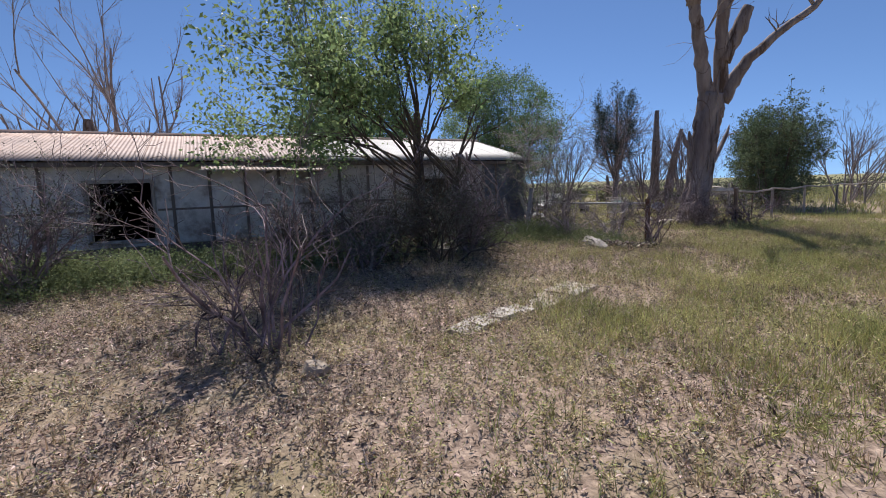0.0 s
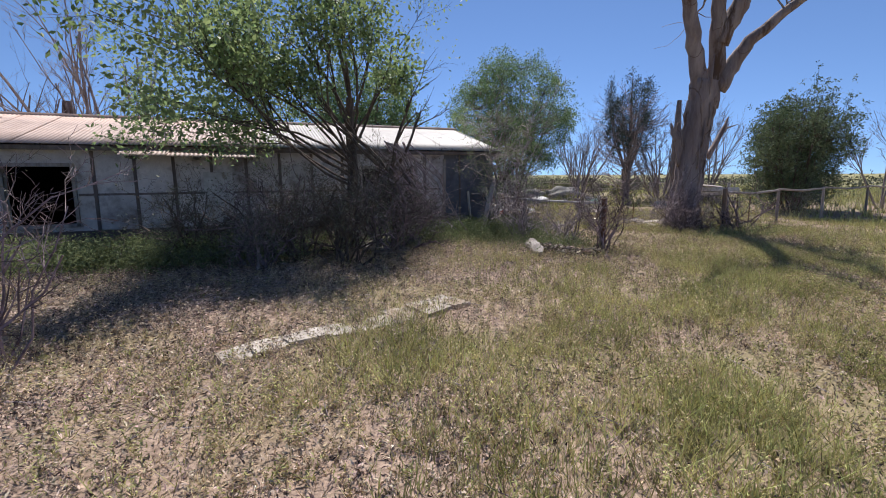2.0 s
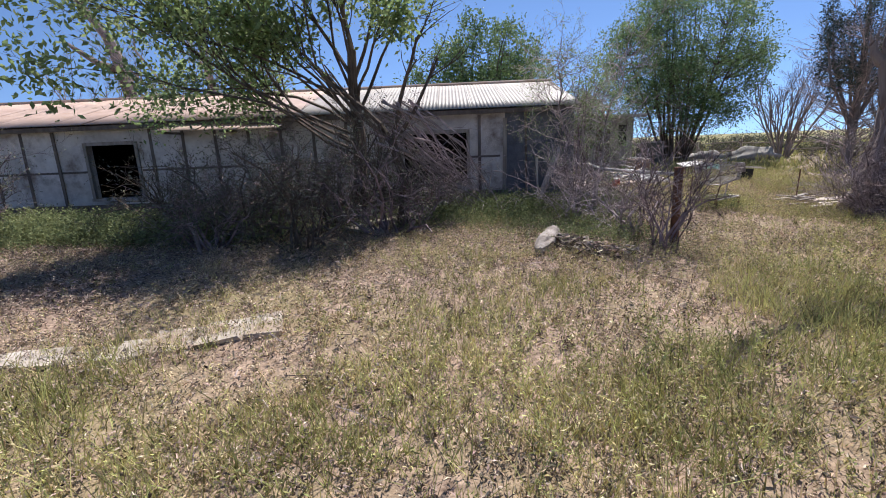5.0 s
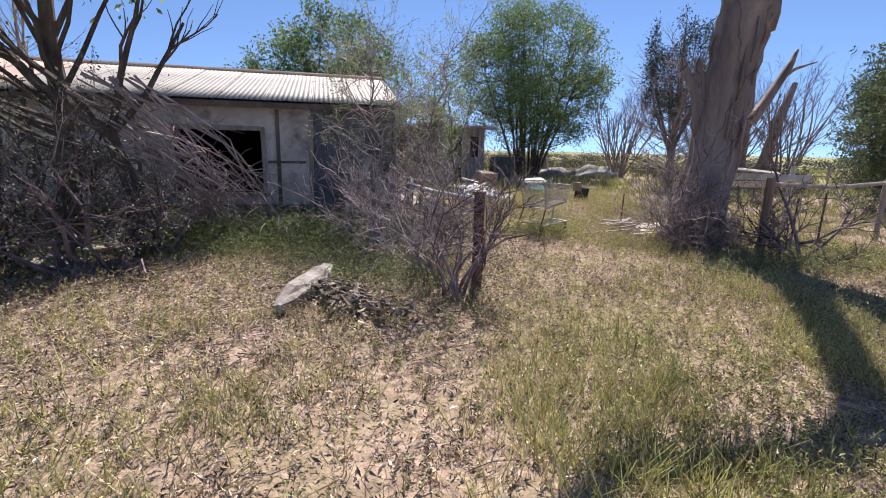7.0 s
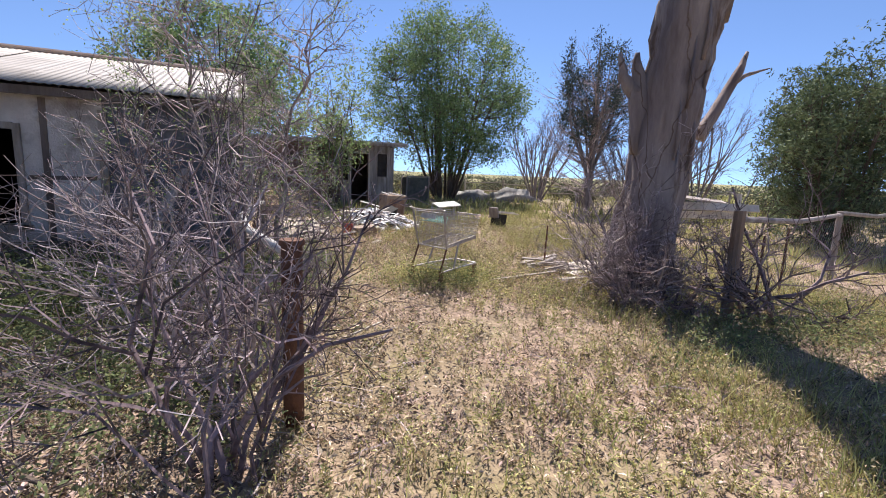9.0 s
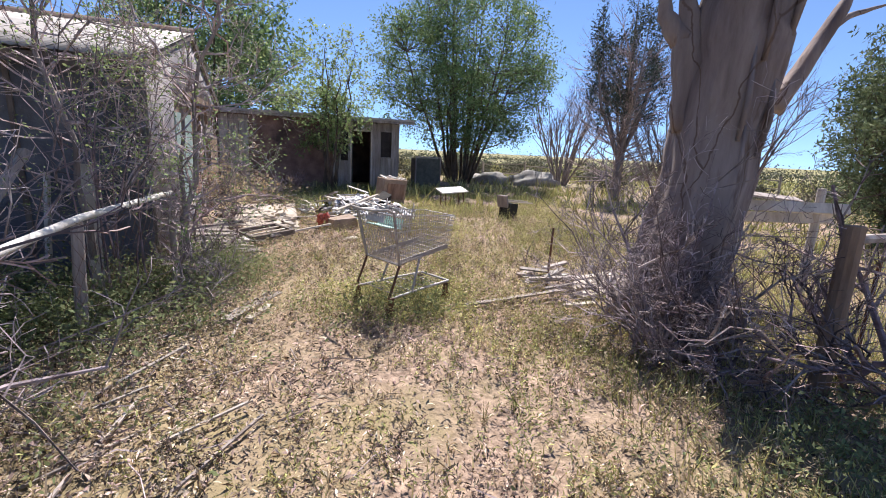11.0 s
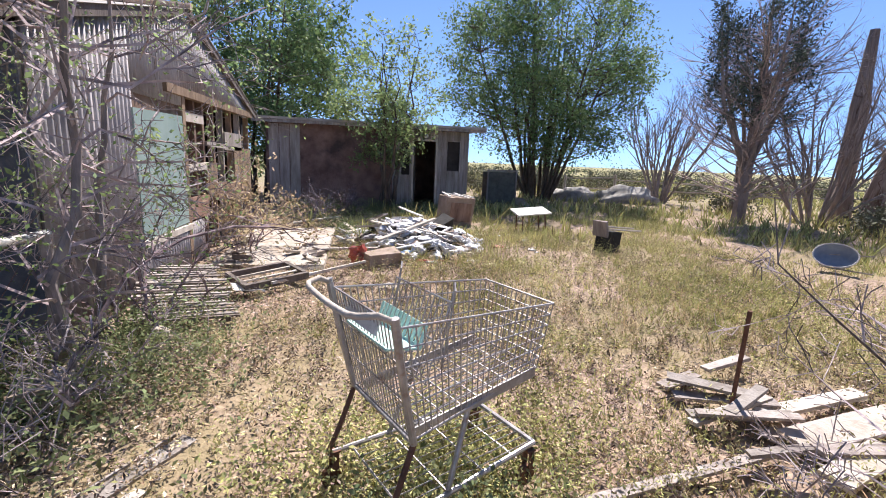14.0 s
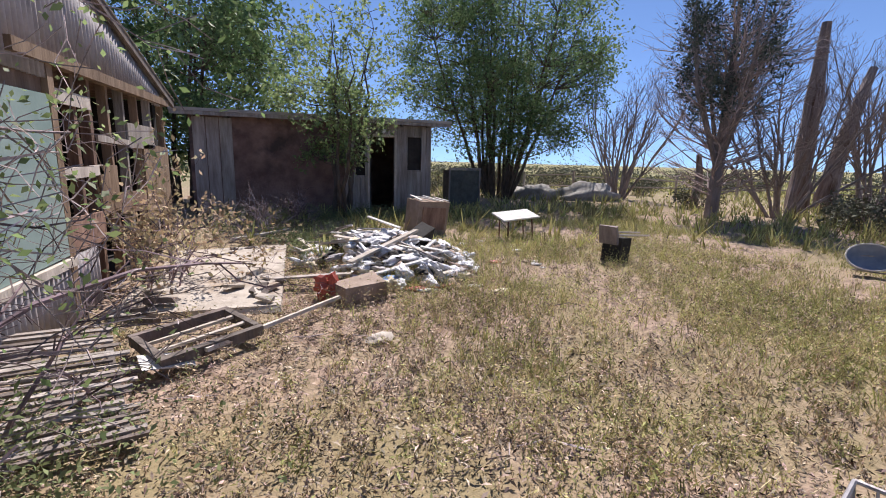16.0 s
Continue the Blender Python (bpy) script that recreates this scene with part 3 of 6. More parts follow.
def wall_along(g, a0, a1, z1, holes, put, z0=-0.1):
    """Boxes of a wall from a0 to a1 with holes (from, to, low, high)."""
    at = a0
    for h0, h1, lo, hi in sorted(holes):
        put(g, at, h0, z0, z1)
        put(g, h0, h1, z0, lo)
        put(g, h0, h1, hi, z1)
        at = h1
    put(g, at, a1, z0, z1)


def front(g, a, b, lo, hi):
    g.span(a, b, HY0, HY0 + 0.16, lo, hi)


def side(g, a, b, lo, hi):
    g.span(HX1 - 0.14, HX1, a, b, lo, hi)


house = thing("house", "long derelict house with stucco panels and a pale tin roof", "house")
W1, W2 = (-2.42, -1.22, 0.56, 1.85), (5.35, 6.9, 0.62, 1.8)
g = Geo()
wall_along(g, HX0, HX1, 2.28, [W1, W2], front)
part("wall", g, M_STUCCO, house)
# The rooms' shade is put into the colour of these walls and the floor.
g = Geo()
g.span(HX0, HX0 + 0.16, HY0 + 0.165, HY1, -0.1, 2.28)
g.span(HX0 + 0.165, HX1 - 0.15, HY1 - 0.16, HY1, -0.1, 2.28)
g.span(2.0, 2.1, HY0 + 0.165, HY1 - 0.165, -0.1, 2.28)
part("wall", g, M_DARK, house, "inner and rear walls coloured near-black for the unlit rooms")
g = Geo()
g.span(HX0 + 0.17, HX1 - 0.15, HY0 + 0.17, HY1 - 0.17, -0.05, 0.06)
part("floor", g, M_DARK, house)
g = Geo()
g.span(HX0 + 0.17, HX1 - 0.15, HY0 + 0.17, HY1 - 0.17, 2.29, 2.32)
part("ceiling_boards", g, M_BROWNWOOD, house)

# stucco panels with dark battens between them
x = -8.0
rng = random.Random(31)
while x < 7.7:
    w = 0.8
    cut = [h for h in (W1, W2) if x + w > h[0] and x < h[1]]
    for lo, hi in ((0.42, 1.2), (1.24, 2.22)):
        if not cut:
            g = Geo()
            g.box((x + w / 2, HY0 - 0.012, (lo + hi) / 2), (w - 0.07, 0.02, hi - lo), pose(0, 0, 0, rng.uniform(-0.6, 0.6), rng.uniform(-0.8, 0.8), 0))
            part("panel", g, M_STUCCO, house)
    g = Geo()
    if not any(h[0] - 0.02 < x < h[1] + 0.02 for h in (W1, W2)):
        g.box((x, HY0 - 0.022, 1.2), (0.07, 0.03, 2.0), pose(0, 0, 0, 0, rng.uniform(-0.7, 0.7), 0))
        part("batten", g, M_BATTEN, house)
    x += w
g = Geo()
g.span(-8.2, 7.8, HY0 - 0.03, HY0 - 0.004, 0.05, 0.4)
part("skirting_board", g, M_BATTEN, house)
for a, b in ((-8.0, W1[0] - 0.1), (W1[1] + 0.1, W2[0] - 0.1), (W2[1] + 0.1, 7.7)):
    g = Geo()
    g.span(a, b, HY0 - 0.026, HY0 - 0.002, 1.195, 1.245)
    part("rail", g, M_BATTEN, house)
for w in (W1, W2):
    win = part("window", Geo(), M_GREYWOOD, house, "empty window opening with a broken frame")
    for n_, b_ in (("jamb", (w[0] - 0.07, w[0], w[2] - 0.05, w[3] + 0.07)), ("jamb", (w[1], w[1] + 0.07, w[2] - 0.05, w[3] + 0.07)),
                   ("lintel", (w[0], w[1], w[3], w[3] + 0.08)), ("sill", (w[0] - 0.1, w[1] + 0.1, w[2] - 0.07, w[2]))):
        g = Geo()
        g.span(b_[0], b_[1], HY0 - 0.05, HY0 + 0.05, b_[2], b_[3])
        part(n_, g, M_GREYWOOD, win)
g = Geo()
g.span(5.3, 5.42, HY0 - 0.035, HY0 - 0.005, 1.9, 2.2)
part("trim_board", g, M_WHITE, house)
g = Geo()
g.span(1.42, 2.06, HY0 - 0.05, HY0 - 0.02, 0.45, 1.72)
part("boarded_window", g, M_WHITE, house, "pale board nailed over a window")
# dark painted end of the front
g = Geo()
g.span(7.82, HX1 + 0.01, HY0 - 0.03, HY0 - 0.004, 0.02, 2.26)
part("dark_boarding", g, M_NAVY, house, "dark blue-grey painted boarding")
g = Geo()
g.box((7.8, HY0 - 0.06, 1.05), (0.09, 0.03, 2.1), pose(0, 0, 0, 0, 1.2, 0))
part("corner_board", g, M_GREYWOOD, house)
g = Geo()
g.box((8.32, HY0 - 0.045, 1.25), (0.05, 0.02, 2.0), pose(0, 0, 0, 0, -0.8, 0))
part("corner_board", g, M_BATTEN, house)


def tin(width, length, pitch, amp, rows=3):
    """A corrugated sheet in the xy plane: waves across x, length along y."""
    per = 6
    cols = int(round(width / pitch)) * per
    v = []
    for j in range(rows + 1):
        for i in range(cols + 1):
            v.append((width * i / cols, length * j / rows, amp * math.cos(6.28319 * i / per)))
    for j in range(rows + 1):
        for i in range(cols + 1):
            v.append((width * i / cols, length * j / rows, amp * math.cos(6.28319 * i / per) - 0.004))
    n, c = (rows + 1) * (cols + 1), cols + 1
    f = []
    for j in range(rows):
        for i in range(cols):
            q = j * c + i
            f.append((q, q + 1, q + 1 + c, q + c))
            f.append((n + q, n + q + c, n + q + 1 + c, n + q + 1))
    for i in range(cols):
        f.append((i + 1, i, n + i, n + i + 1))
        q = rows * c + i
        f.append((q, q + 1, n + q + 1, n + q))
    for j in range(rows):
        q = j * c
        f.append((q, q + c, n + q + c, n + q))
        q = j * c + cols
        f.append((q + c, q, n + q, n + q + c))
    me = bpy.data.meshes.new("sheet")
    me.from_pydata(v, [], f)
    me.polygons.foreach_set("use_smooth", [True] * len(f))
    return me


slope_len = math.hypot(RY - 15.12, RIDGE - EAVE) + 0.05
tilt = math.degrees(math.atan2(RIDGE - EAVE, RY - 15.12))
roof = part("roof", Geo(), M_ROOF_WHITE, house, "corrugated tin roof, rusty pink at one end and pale at the other")
sheet_w = 0.836
ROOF_PINK_ME, ROOF_WHITE_ME = tin(sheet_w + 0.06, slope_len, 0.0896, 0.007), tin(sheet_w + 0.06, slope_len, 0.0896, 0.0055)
ROOF_PINK_ME.materials.append(M_ROOF_PINK)
ROOF_WHITE_ME.materials.append(M_ROOF_WHITE)
rng = random.Random(5)
n_sheets = int((9.57 - ROOF_LEFT) / sheet_w)
for k in range(n_sheets):
    x = 9.57 - (k + 1) * sheet_w - 0.06
    me = ROOF_WHITE_ME if x > 2.4 + rng.uniform(-1, 1) else ROOF_PINK_ME
    ob = new("sheet", me)
    ob.parent = roof
    ob.matrix_basis = pose(x, 15.12 + rng.uniform(-0.03, 0.03), EAVE + 0.03 + 0.003 * (k % 2), tilt, 0, rng.uniform(-0.25, 0.25))
    back = new("sheet", me)
    back.parent = roof
    back.matrix_basis = pose(x + sheet_w + 0.05, 22.35, EAVE + 0.03 + 0.003 * (k % 2), math.degrees(math.atan2(RIDGE - EAVE, 22.35 - RY)), 0, 180)
# ridge cap
g = Geo()
g.tube([Vector((ROOF_LEFT, RY, RIDGE + 0.05)), Vector((9.57, RY, RIDGE + 0.05))], [0.05, 0.05], 8)
part("ridge_cap", g, M_ROOF_PINK, roof)
# low sagging strip of roof over the front
LOW_ME = tin(0.94, 1.0, 0.094, 0.007)
LOW_ME.materials.append(M_ROOF_PINK)
for k in range(3):
    ob = new("sheet", LOW_ME)
    ob.parent = roof
    ob.matrix_basis = pose(-0.15 + 0.92 * k, 14.62 + 0.03 * k, 2.08 - 0.015 * k, 14.5, 0, rng.uniform(-1, 1))
for x in (0.0, 1.3, 2.5):
    g = Geo()
    g.span(x, x + 0.07, 14.68, HY0 - 0.055, 2.02, 2.07)
    part("rafter", g, M_BATTEN, roof)
# fascia and rafters under the eave
g = Geo()
g.span(ROOF_LEFT, 9.5, 15.2, 15.24, 2.2, 2.3)
part("fascia", g, M_BATTEN, roof)
for k in range(39):
    x = -16 + 0.65 * k
    g = Geo()
    g.box((x, 15.36, 2.29), (0.05, 0.24, 0.08), pose(0, 0, 0, tilt, 0, 0))
    part("rafter", g, M_BATTEN, roof)
for y0, y1 in ((15.14, RY), (22.33, RY)):
    g = Geo()
    a, b = Vector((9.53, y0, EAVE - 0.03)), Vector((9.53, y1, RIDGE - 0.01))
    d = b - a
    ang = math.degrees(math.atan2(d.z, d.y))
    g.box((a + b) / 2, (0.035, d.length, 0.09), pose(0, 0, 0, ang, 0, 0))
    part("barge_board", g, M_BATTEN, roof, "weathered barge board along the gable")

# the gable end: tin sheets, a pale green board, open studs
gable = part("gable_end", Geo(), M_TIN_WALL, house, "gable end of dull corrugated iron, half stripped to its studs")


def gable_sheet(y, w, z0, z1, top0=None):
    me = tin(w, z1 - z0, 0.076, 0.021, 1)
    if top0:
        zs = top0
        for v in me.vertices:
            if v.co.y > 0.5 * (z1 - z0):
                t = v.co.x / w
                v.co.y = zs[0] + (zs[1] - zs[0]) * t - z0
    me.materials.append(M_TIN_WALL)
    ob = new("tin_sheet", me)
    ob.parent = gable
    ob.matrix_basis = Matrix(((0, 0, 1, HX1 + 0.02), (1, 0, 0, y), (0, 1, 0, z0), (0, 0, 0, 1)))


def rake(y):
    return EAVE - 0.03 + (RIDGE - EAVE) * (1 - abs(y - RY) / (RY - 15.12)) - 0.02


y = 15.52
for w in (0.76, 0.684):
    gable_sheet(y, w, 0.02, 2.2, (rake(y), rake(y + w)))
    y += w
for y, w in ((16.97, 0.684), (17.66, 0.608), (18.27, 0.608)):
    gable_sheet(y, w, 0.02, 0.58)
for y, w in ((16.97, 0.684), (17.66, 0.608)):
    gable_sheet(y, w, 2.06, 2.6, (rake(y), rake(y + w)))
for y, w, lo in ((18.28, 0.456, 2.2), (18.74, 0.38, 2.26), (19.13, 0.304, 2.22), (19.44, 0.38, 2.27), (19.83, 0.304, 2.24), (20.14, 0.38, 2.22), (20.53, 0.38, 2.25), (20.92, 0.456, 2.2), (21.4, 0.3, 2.18)):
    gable_sheet(y, w, lo, 2.8, (rake(y) + 0.01, rake(y + w) + 0.01))
g = Geo()
g.box((HX1 + 0.045, 17.6, 1.26), (0.02, 1.28, 1.32), pose(0, 0, 0, 1.0, 0, 0))
part("green_board", g, M_GREENBOARD, gable, "large pale green board")
g = Geo()
g.span(HX1 + 0.03, HX1 + 0.09, 16.9, 18.3, 0.52, 0.59)
part("board_ledge", g, M_PALEWOOD, gable)
g = Geo()
g.span(HX1 - 0.1, HX1 + 0.05, 18.27, 18.37, 0.0, 2.24)
part("stud", g, M_BROWNWOOD, gable)
rng = random.Random(77)
for y in (18.85, 19.2, 19.7, 20.2, 20.75, 21.3, 22.0):
    g = Geo()
    g.box((HX1 - 0.05, y, 1.12), (0.09, rng.uniform(0.04, 0.08), 2.24), pose(0, 0, 0, rng.uniform(-1.2, 1.2), 0, 0))
    part("stud", g, M_BROWNWOOD if rng.random() < 0.7 else M_GREYWOOD, gable)
for y0, y1, z, h, m in ((18.37, 19.3, 1.3, 0.1, M_PALEWOOD), (18.37, 19.15, 1.95, 0.12, M_PALEWOOD), (19.25, 20.2, 1.62, 0.07, M_GREYWOOD), (18.37, 19.2, 0.75, 0.3, M_BROWNWOOD),
                        (19.7, 20.7, 0.9, 0.25, M_BROWNWOOD), (20.75, 22.0, 1.1, 1.0, M_BROWNWOOD), (20.2, 21.3, 1.7, 0.3, M_GREYWOOD), (19.2, 19.7, 1.1, 0.5, M_BROWNWOOD)):
    g = Geo()
    g.box((HX1 + 0.012, (y0 + y1) / 2, z), (0.022, y1 - y0, h), pose(0, 0, 0, rng.uniform(-2.5, 2.5), 0, 0))
    part("nailed_board", g, m, gable)
g = Geo()
g.box((HX1 + 0.03, 19.9, 2.24), (0.1, 4.3, 0.1), pose(0, 0, 0, 0.6, 0, 0))
part("plate_beam", g, M_BROWNWOOD, gable)
g = Geo()
g.v = [(HX1 - 0.16, 15.55, 2.3), (HX1 - 0.16, RY, RIDGE - 0.05), (HX1 - 0.16, 22.15, 2.3), (HX1 - 0.12, 15.55, 2.3), (HX1 - 0.12, RY, RIDGE - 0.05), (HX1 - 0.12, 22.15, 2.3)]
g.f = [(0, 1, 2), (3, 5, 4), (0, 3, 4, 1), (1, 4, 5, 2), (2, 5, 3, 0)]
part("gable_boarding", g, M_NAVY, gable, "dark boarding behind the missing sheets")
g = Geo()
side(g, 15.665, 18.3, 0.0, 2.28)
part("gable_boarding", g, M_BROWNWOOD, gable)
# inner partition seen through the studs
g = Geo()
g.span(8.0, 8.08, 18.4, 22.0, 0.06, 2.28)
part("inner_partition", g, M_BROWNWOOD, house)

# ---- shed ----
shed = thing("shed", "low flat-roofed shed of reddish plaster and grey boards", "shed")
SX0, SX1, SY0, SY1, SZ = 9.0, 15.1, 26.3, 30.3, 2.45
DOOR, WIN, WIN0 = (13.36, 14.05, -0.1, 2.1), (14.42, 14.82, 1.22, 2.12), (12.98, 13.24, 1.05, 2.08)


def shed_front(g, a, b, lo, hi):
    if hi > lo:
        g.span(a, b, SY0, SY0 + 0.18, lo, hi)


g = Geo()
wall_along(g, SX0, SX1, SZ, [DOOR, WIN, WIN0], shed_front)
part("wall", g, M_MUD, shed)
for x0, x1, y0, y1 in ((SX0, SX0 + 0.18, SY0 + 0.182, SY1), (SX1 - 0.18, SX1, SY0 + 0.182, SY1), (SX0 + 0.182, SX1 - 0.182, SY1 - 0.18, SY1)):
    g = Geo()
    g.span(x0, x1, y0, y1, -0.1, SZ)
    part("wall", g, M_MUD, shed)
rng = random.Random(15)


def clad(g_, a, b, lo, hi):
    """Upright boards, each a piece of its own."""
    n_ = max(1, round((b - a) / 0.17))
    for i in range(n_ if hi > lo else 0):
        w_ = (b - a) / n_
        bd = Geo()
        bd.span(a + w_ * i + 0.004, a + w_ * (i + 1) - 0.004, SY0 - 0.02 - rng.uniform(0, 0.008), SY0 - 0.003, lo + (rng.uniform(0, 0.06) if lo < 0.1 else 0), hi - 0.002)
        part("board", bd, M_GREYWOOD, shed)


wall_along(None, 12.7, SX1 + 0.01, 2.42, [DOOR, WIN, WIN0], clad, 0.0)
for k in range(3):
    g = Geo()
    g.span(9.08 + 0.3 * k, 9.36 + 0.3 * k, SY0 - 0.02, SY0 - 0.003, 0.05, 2.4)
    part("board", g, M_GREYWOOD, shed)
g = Geo()
g.span(SX0 - 0.35, SX1 + 0.5, SY0 - 0.32, SY1 + 0.2, SZ + 0.06, SZ + 0.13)
part("roof", g, M_ROOF_WHITE, shed, "flat pale tin roof")
g = Geo()
g.span(SX0 - 0.33, SX1 + 0.48, SY0 - 0.30, SY0 - 0.26, SZ - 0.03, SZ + 0.055)
part("fascia", g, M_GREYWOOD, shed)
for k in range(9):
    x = SX0 + 0.1 + 0.73 * k
    g = Geo()
    g.span(x, x + 0.06, SY0 - 0.255, SY0 - 0.022, SZ - 0.05, SZ + 0.05)
    part("rafter", g, M_BATTEN, shed)
g = Geo()
for a, b, lo, hi in ((DOOR[0] - 0.06, DOOR[0], 0, 2.1), (DOOR[1], DOOR[1] + 0.06, 0, 2.1), (DOOR[0] - 0.06, DOOR[1] + 0.06, 2.1, 2.17)):
    g.span(a, b, SY0 - 0.045, SY0 + 0.06, lo, hi)
part("door_frame", g, M_PALEWOOD, shed)
g = Geo()
g.box((13.42, SY0 + 0.46, 1.02), (0.035, 0.6, 2.0))
part("door", g, M_BATTEN, shed, "dark door standing open inwards")
for w in (WIN, WIN0):
    g = Geo()
    g.span(w[0], w[1], SY0 + 0.05, SY0 + 0.075, w[2], w[3])
    win = part("window", g, M_DARK, shed, "dark boarded window")
    for a, b, lo, hi in ((w[0] - 0.04, w[0], w[2] - 0.04, w[3] + 0.04), (w[1], w[1] + 0.04, w[2] - 0.04, w[3] + 0.04), (w[0], w[1], w[3], w[3] + 0.04), (w[0], w[1], w[2] - 0.04, w[2])):
        g = Geo()
        g.span(a, b, SY0 - 0.035, SY0 + 0.05, lo, hi)
        part("window_frame", g, M_GREYWOOD, win)
g = Geo()
g.lump((13.72, SY0 - 0.1, 2.26), (0.07, 0.07, 0.08), 1, 2, 0.02)
bulb = part("wall_lamp", g, M_BULB, shed, "unlit round white lamp over the door", True)
g = Geo()
g.rod((13.72, SY0 - 0.02, 2.3), (13.72, SY0 - 0.08, 2.3), 0.03, 8)
part("socket", g, M_DARK, bulb)


# ---- trees ----
def dead_giant():
    """The big dead trunk by the fence, with bare broken limbs."""
    tree = thing("dead_tree", "huge dead bleached tree with broken bare limbs", "tree")
    rng = random.Random(3)
    c = Vector((14.5, 12.8, 0))
    rt = Vector((0.89, -0.455, 0))

    def at(u, z, w=0.0):
        far = max(0.0, z - 4)
        return c + rt * (u - 0.13 * far) + Vector((0.455, 0.89, 0)) * (w - 0.2 * far) + Vector((0.03, -0.07, 1)) * z

    def limb(pts, rad, name="limb", n=14, rough=0.06):
        fine, fr = [], []
        for i in range(len(pts) - 1):
            for k in range(5):
                t = k / 5
                fine.append(pts[i].lerp(pts[i + 1], t) + Vector([rng.gauss(0, 0.018) for _ in range(3)]) * min(1, rad[i] * 4))
                fr.append(rad[i] + (rad[i + 1] - rad[i]) * t)
        fine.append(pts[-1])
        fr.append(rad[-1])
        g = Geo()
        base = 0
        phase = [rng.uniform(0, 6.28) for _ in range(4)]
        g.tube(fine, fr, n, 0)
        k = len(fine)
        for i in range(k):
            for j in range(n):
                a = 6.28319 * j / n
                q = Vector(g.v[i * n + j])
                s = 1 + rough * (math.sin(3 * a + phase[0] + i * 0.12) + 0.7 * math.sin(5 * a + phase[1] - i * 0.17) + 0.5 * math.sin(8 * a + phase[2] + 0.2 * i)) + rng.uniform(-0.02, 0.02)
                g.v[i * n + j] = tuple(fine[i] + (q - fine[i]) * s)
        return part(name, g, M_DEADWOOD, tree, "", True)

    limb([at(0, -0.15), at(0.0, 0.25), at(0.0, 1.2), at(0.03, 2.4), at(0.04, 3.4), at(0.06, 4.3)], [0.56, 0.43, 0.385, 0.37, 0.38, 0.34], "trunk", 36, 0.08)
    limb([at(-0.02, 3.6), at(-0.22, 4.7), at(-0.55, 5.9), at(-0.8, 6.8), at(-1.3, 7.4), at(-2.3, 7.7), at(-2.9, 8.5), at(-3.1, 9.3)], [0.27, 0.21, 0.18, 0.15, 0.12, 0.09, 0.06, 0.02])
    limb([at(-0.8, 6.7), at(-0.75, 7.8), at(-0.85, 9.2), at(-0.7, 10.6)], [0.2, 0.17, 0.13, 0.05])
    limb([at(0.22, 3.5), at(0.34, 4.6, 0.1), at(0.25, 5.8, 0.1), at(0.2, 7.0, 0.15), at(-0.05, 8.2, 0.2), at(0.0, 9.6, 0.2)], [0.26, 0.22, 0.18, 0.15, 0.12, 0.04])
    limb([at(0.38, 5.2, 0.05), at(0.75, 6.1, 0.1), at(0.95, 6.7, 0.1)], [0.24, 0.22, 0.14], n=10, rough=0.12)
    limb([at(0.3, 6.2, 0.2), at(0.55, 7.4, 0.3), at(1.1, 8.6, 0.4), at(1.3, 10.0, 0.4)], [0.12, 0.1, 0.07, 0.02], n=8)
    limb([at(0.4, 4.0), at(0.78, 4.7), at(1.1, 5.2), at(1.9, 5.9), at(2.9, 6.6), at(3.5, 7.6), at(4.1, 8.3)], [0.24, 0.2, 0.16, 0.12, 0.10, 0.07, 0.02], n=10)
    limb([at(2.9, 6.6), at(2.4, 7.1), at(2.2, 7.7)], [0.06, 0.05, 0.015], n=6)
    limb([at(3.3, 7.3), at(3.9, 7.3), at(4.6, 7.7)], [0.05, 0.035, 0.01], n=6)
    limb([at(-0.2, 1.9), at(-0.4, 2.6), at(-0.5, 3.1)], [0.17, 0.13, 0.03], n=10, rough=0.16)
    limb([at(-0.45, 2.6), at(-0.62, 2.8), at(-0.72, 3.1)], [0.1, 0.07, 0.02], n=8, rough=0.14)
    limb([at(0.62, 2.1, 0.3), at(1.05, 3.0, 0.5), at(1.15, 3.3, 0.6)], [0.09, 0.06, 0.02], n=8, rough=0.12)
    limb([at(0.95, 2.8, 0.5), at(1.2, 3.0, 0.6), at(1.5, 3.1, 0.6)], [0.04, 0.03, 0.008], n=6)
    for a, l in ((2.9, 0.7), (4.4, 0.62), (5.6, 0.65), (1.2, 0.7)):
        o = Vector((math.cos(a), math.sin(a), 0))
        g = Geo()
        g.tube([at(0, 0.75) + o * 0.24, at(0, 0.4) + o * 0.33, at(0, 0.12) + o * l * 0.75, at(0, -0.12) + o * l], [0.12, 0.15, 0.13, 0.07], 10, 0.1, rng)
        part("root", g, M_DEADWOOD, tree, "", True)
    for u, z in ((0.2, 7.0), (-0.2, 6.2), (-1.5, 7.45), (1.9, 5.9), (0.6, 7.6)):
        g = Geo()
        tips = []
        for _ in range(3):
            grow(g, rng, at(u, z), Vector((rng.gauss(0, 0.7), rng.gauss(0, 0.7), 0.6)).normalized(), rng.uniform(0.7, 1.6), 0.03, 1, tips, 0.8, 0.08, 0.3, (1, 3))
        part("dead_twig", g, M_BARK_FAR, tree)
    # torn strips of bark and a dark hollow seam
    for k in range(16):
        a = rng.uniform(2.6, 5.4)
        z = rng.uniform(1.2, 4.4)
        r = 0.36
        p = at(math.cos(a) * r + 0.08, z, math.sin(a) * r)
        out = (p - at(0.08, z)).normalized()
        g = Geo()
        g.tube([p, p + out * 0.03 + UP * 0.3 + rt * rng.uniform(-0.06, 0.06), p + out * 0.02 + UP * rng.uniform(0.5, 0.9)], [0.02, 0.035, 0.01], 5, 0.3, rng)
        part("bark_strip", g, M_DEADWOOD, tree, "", True)


dead_giant()


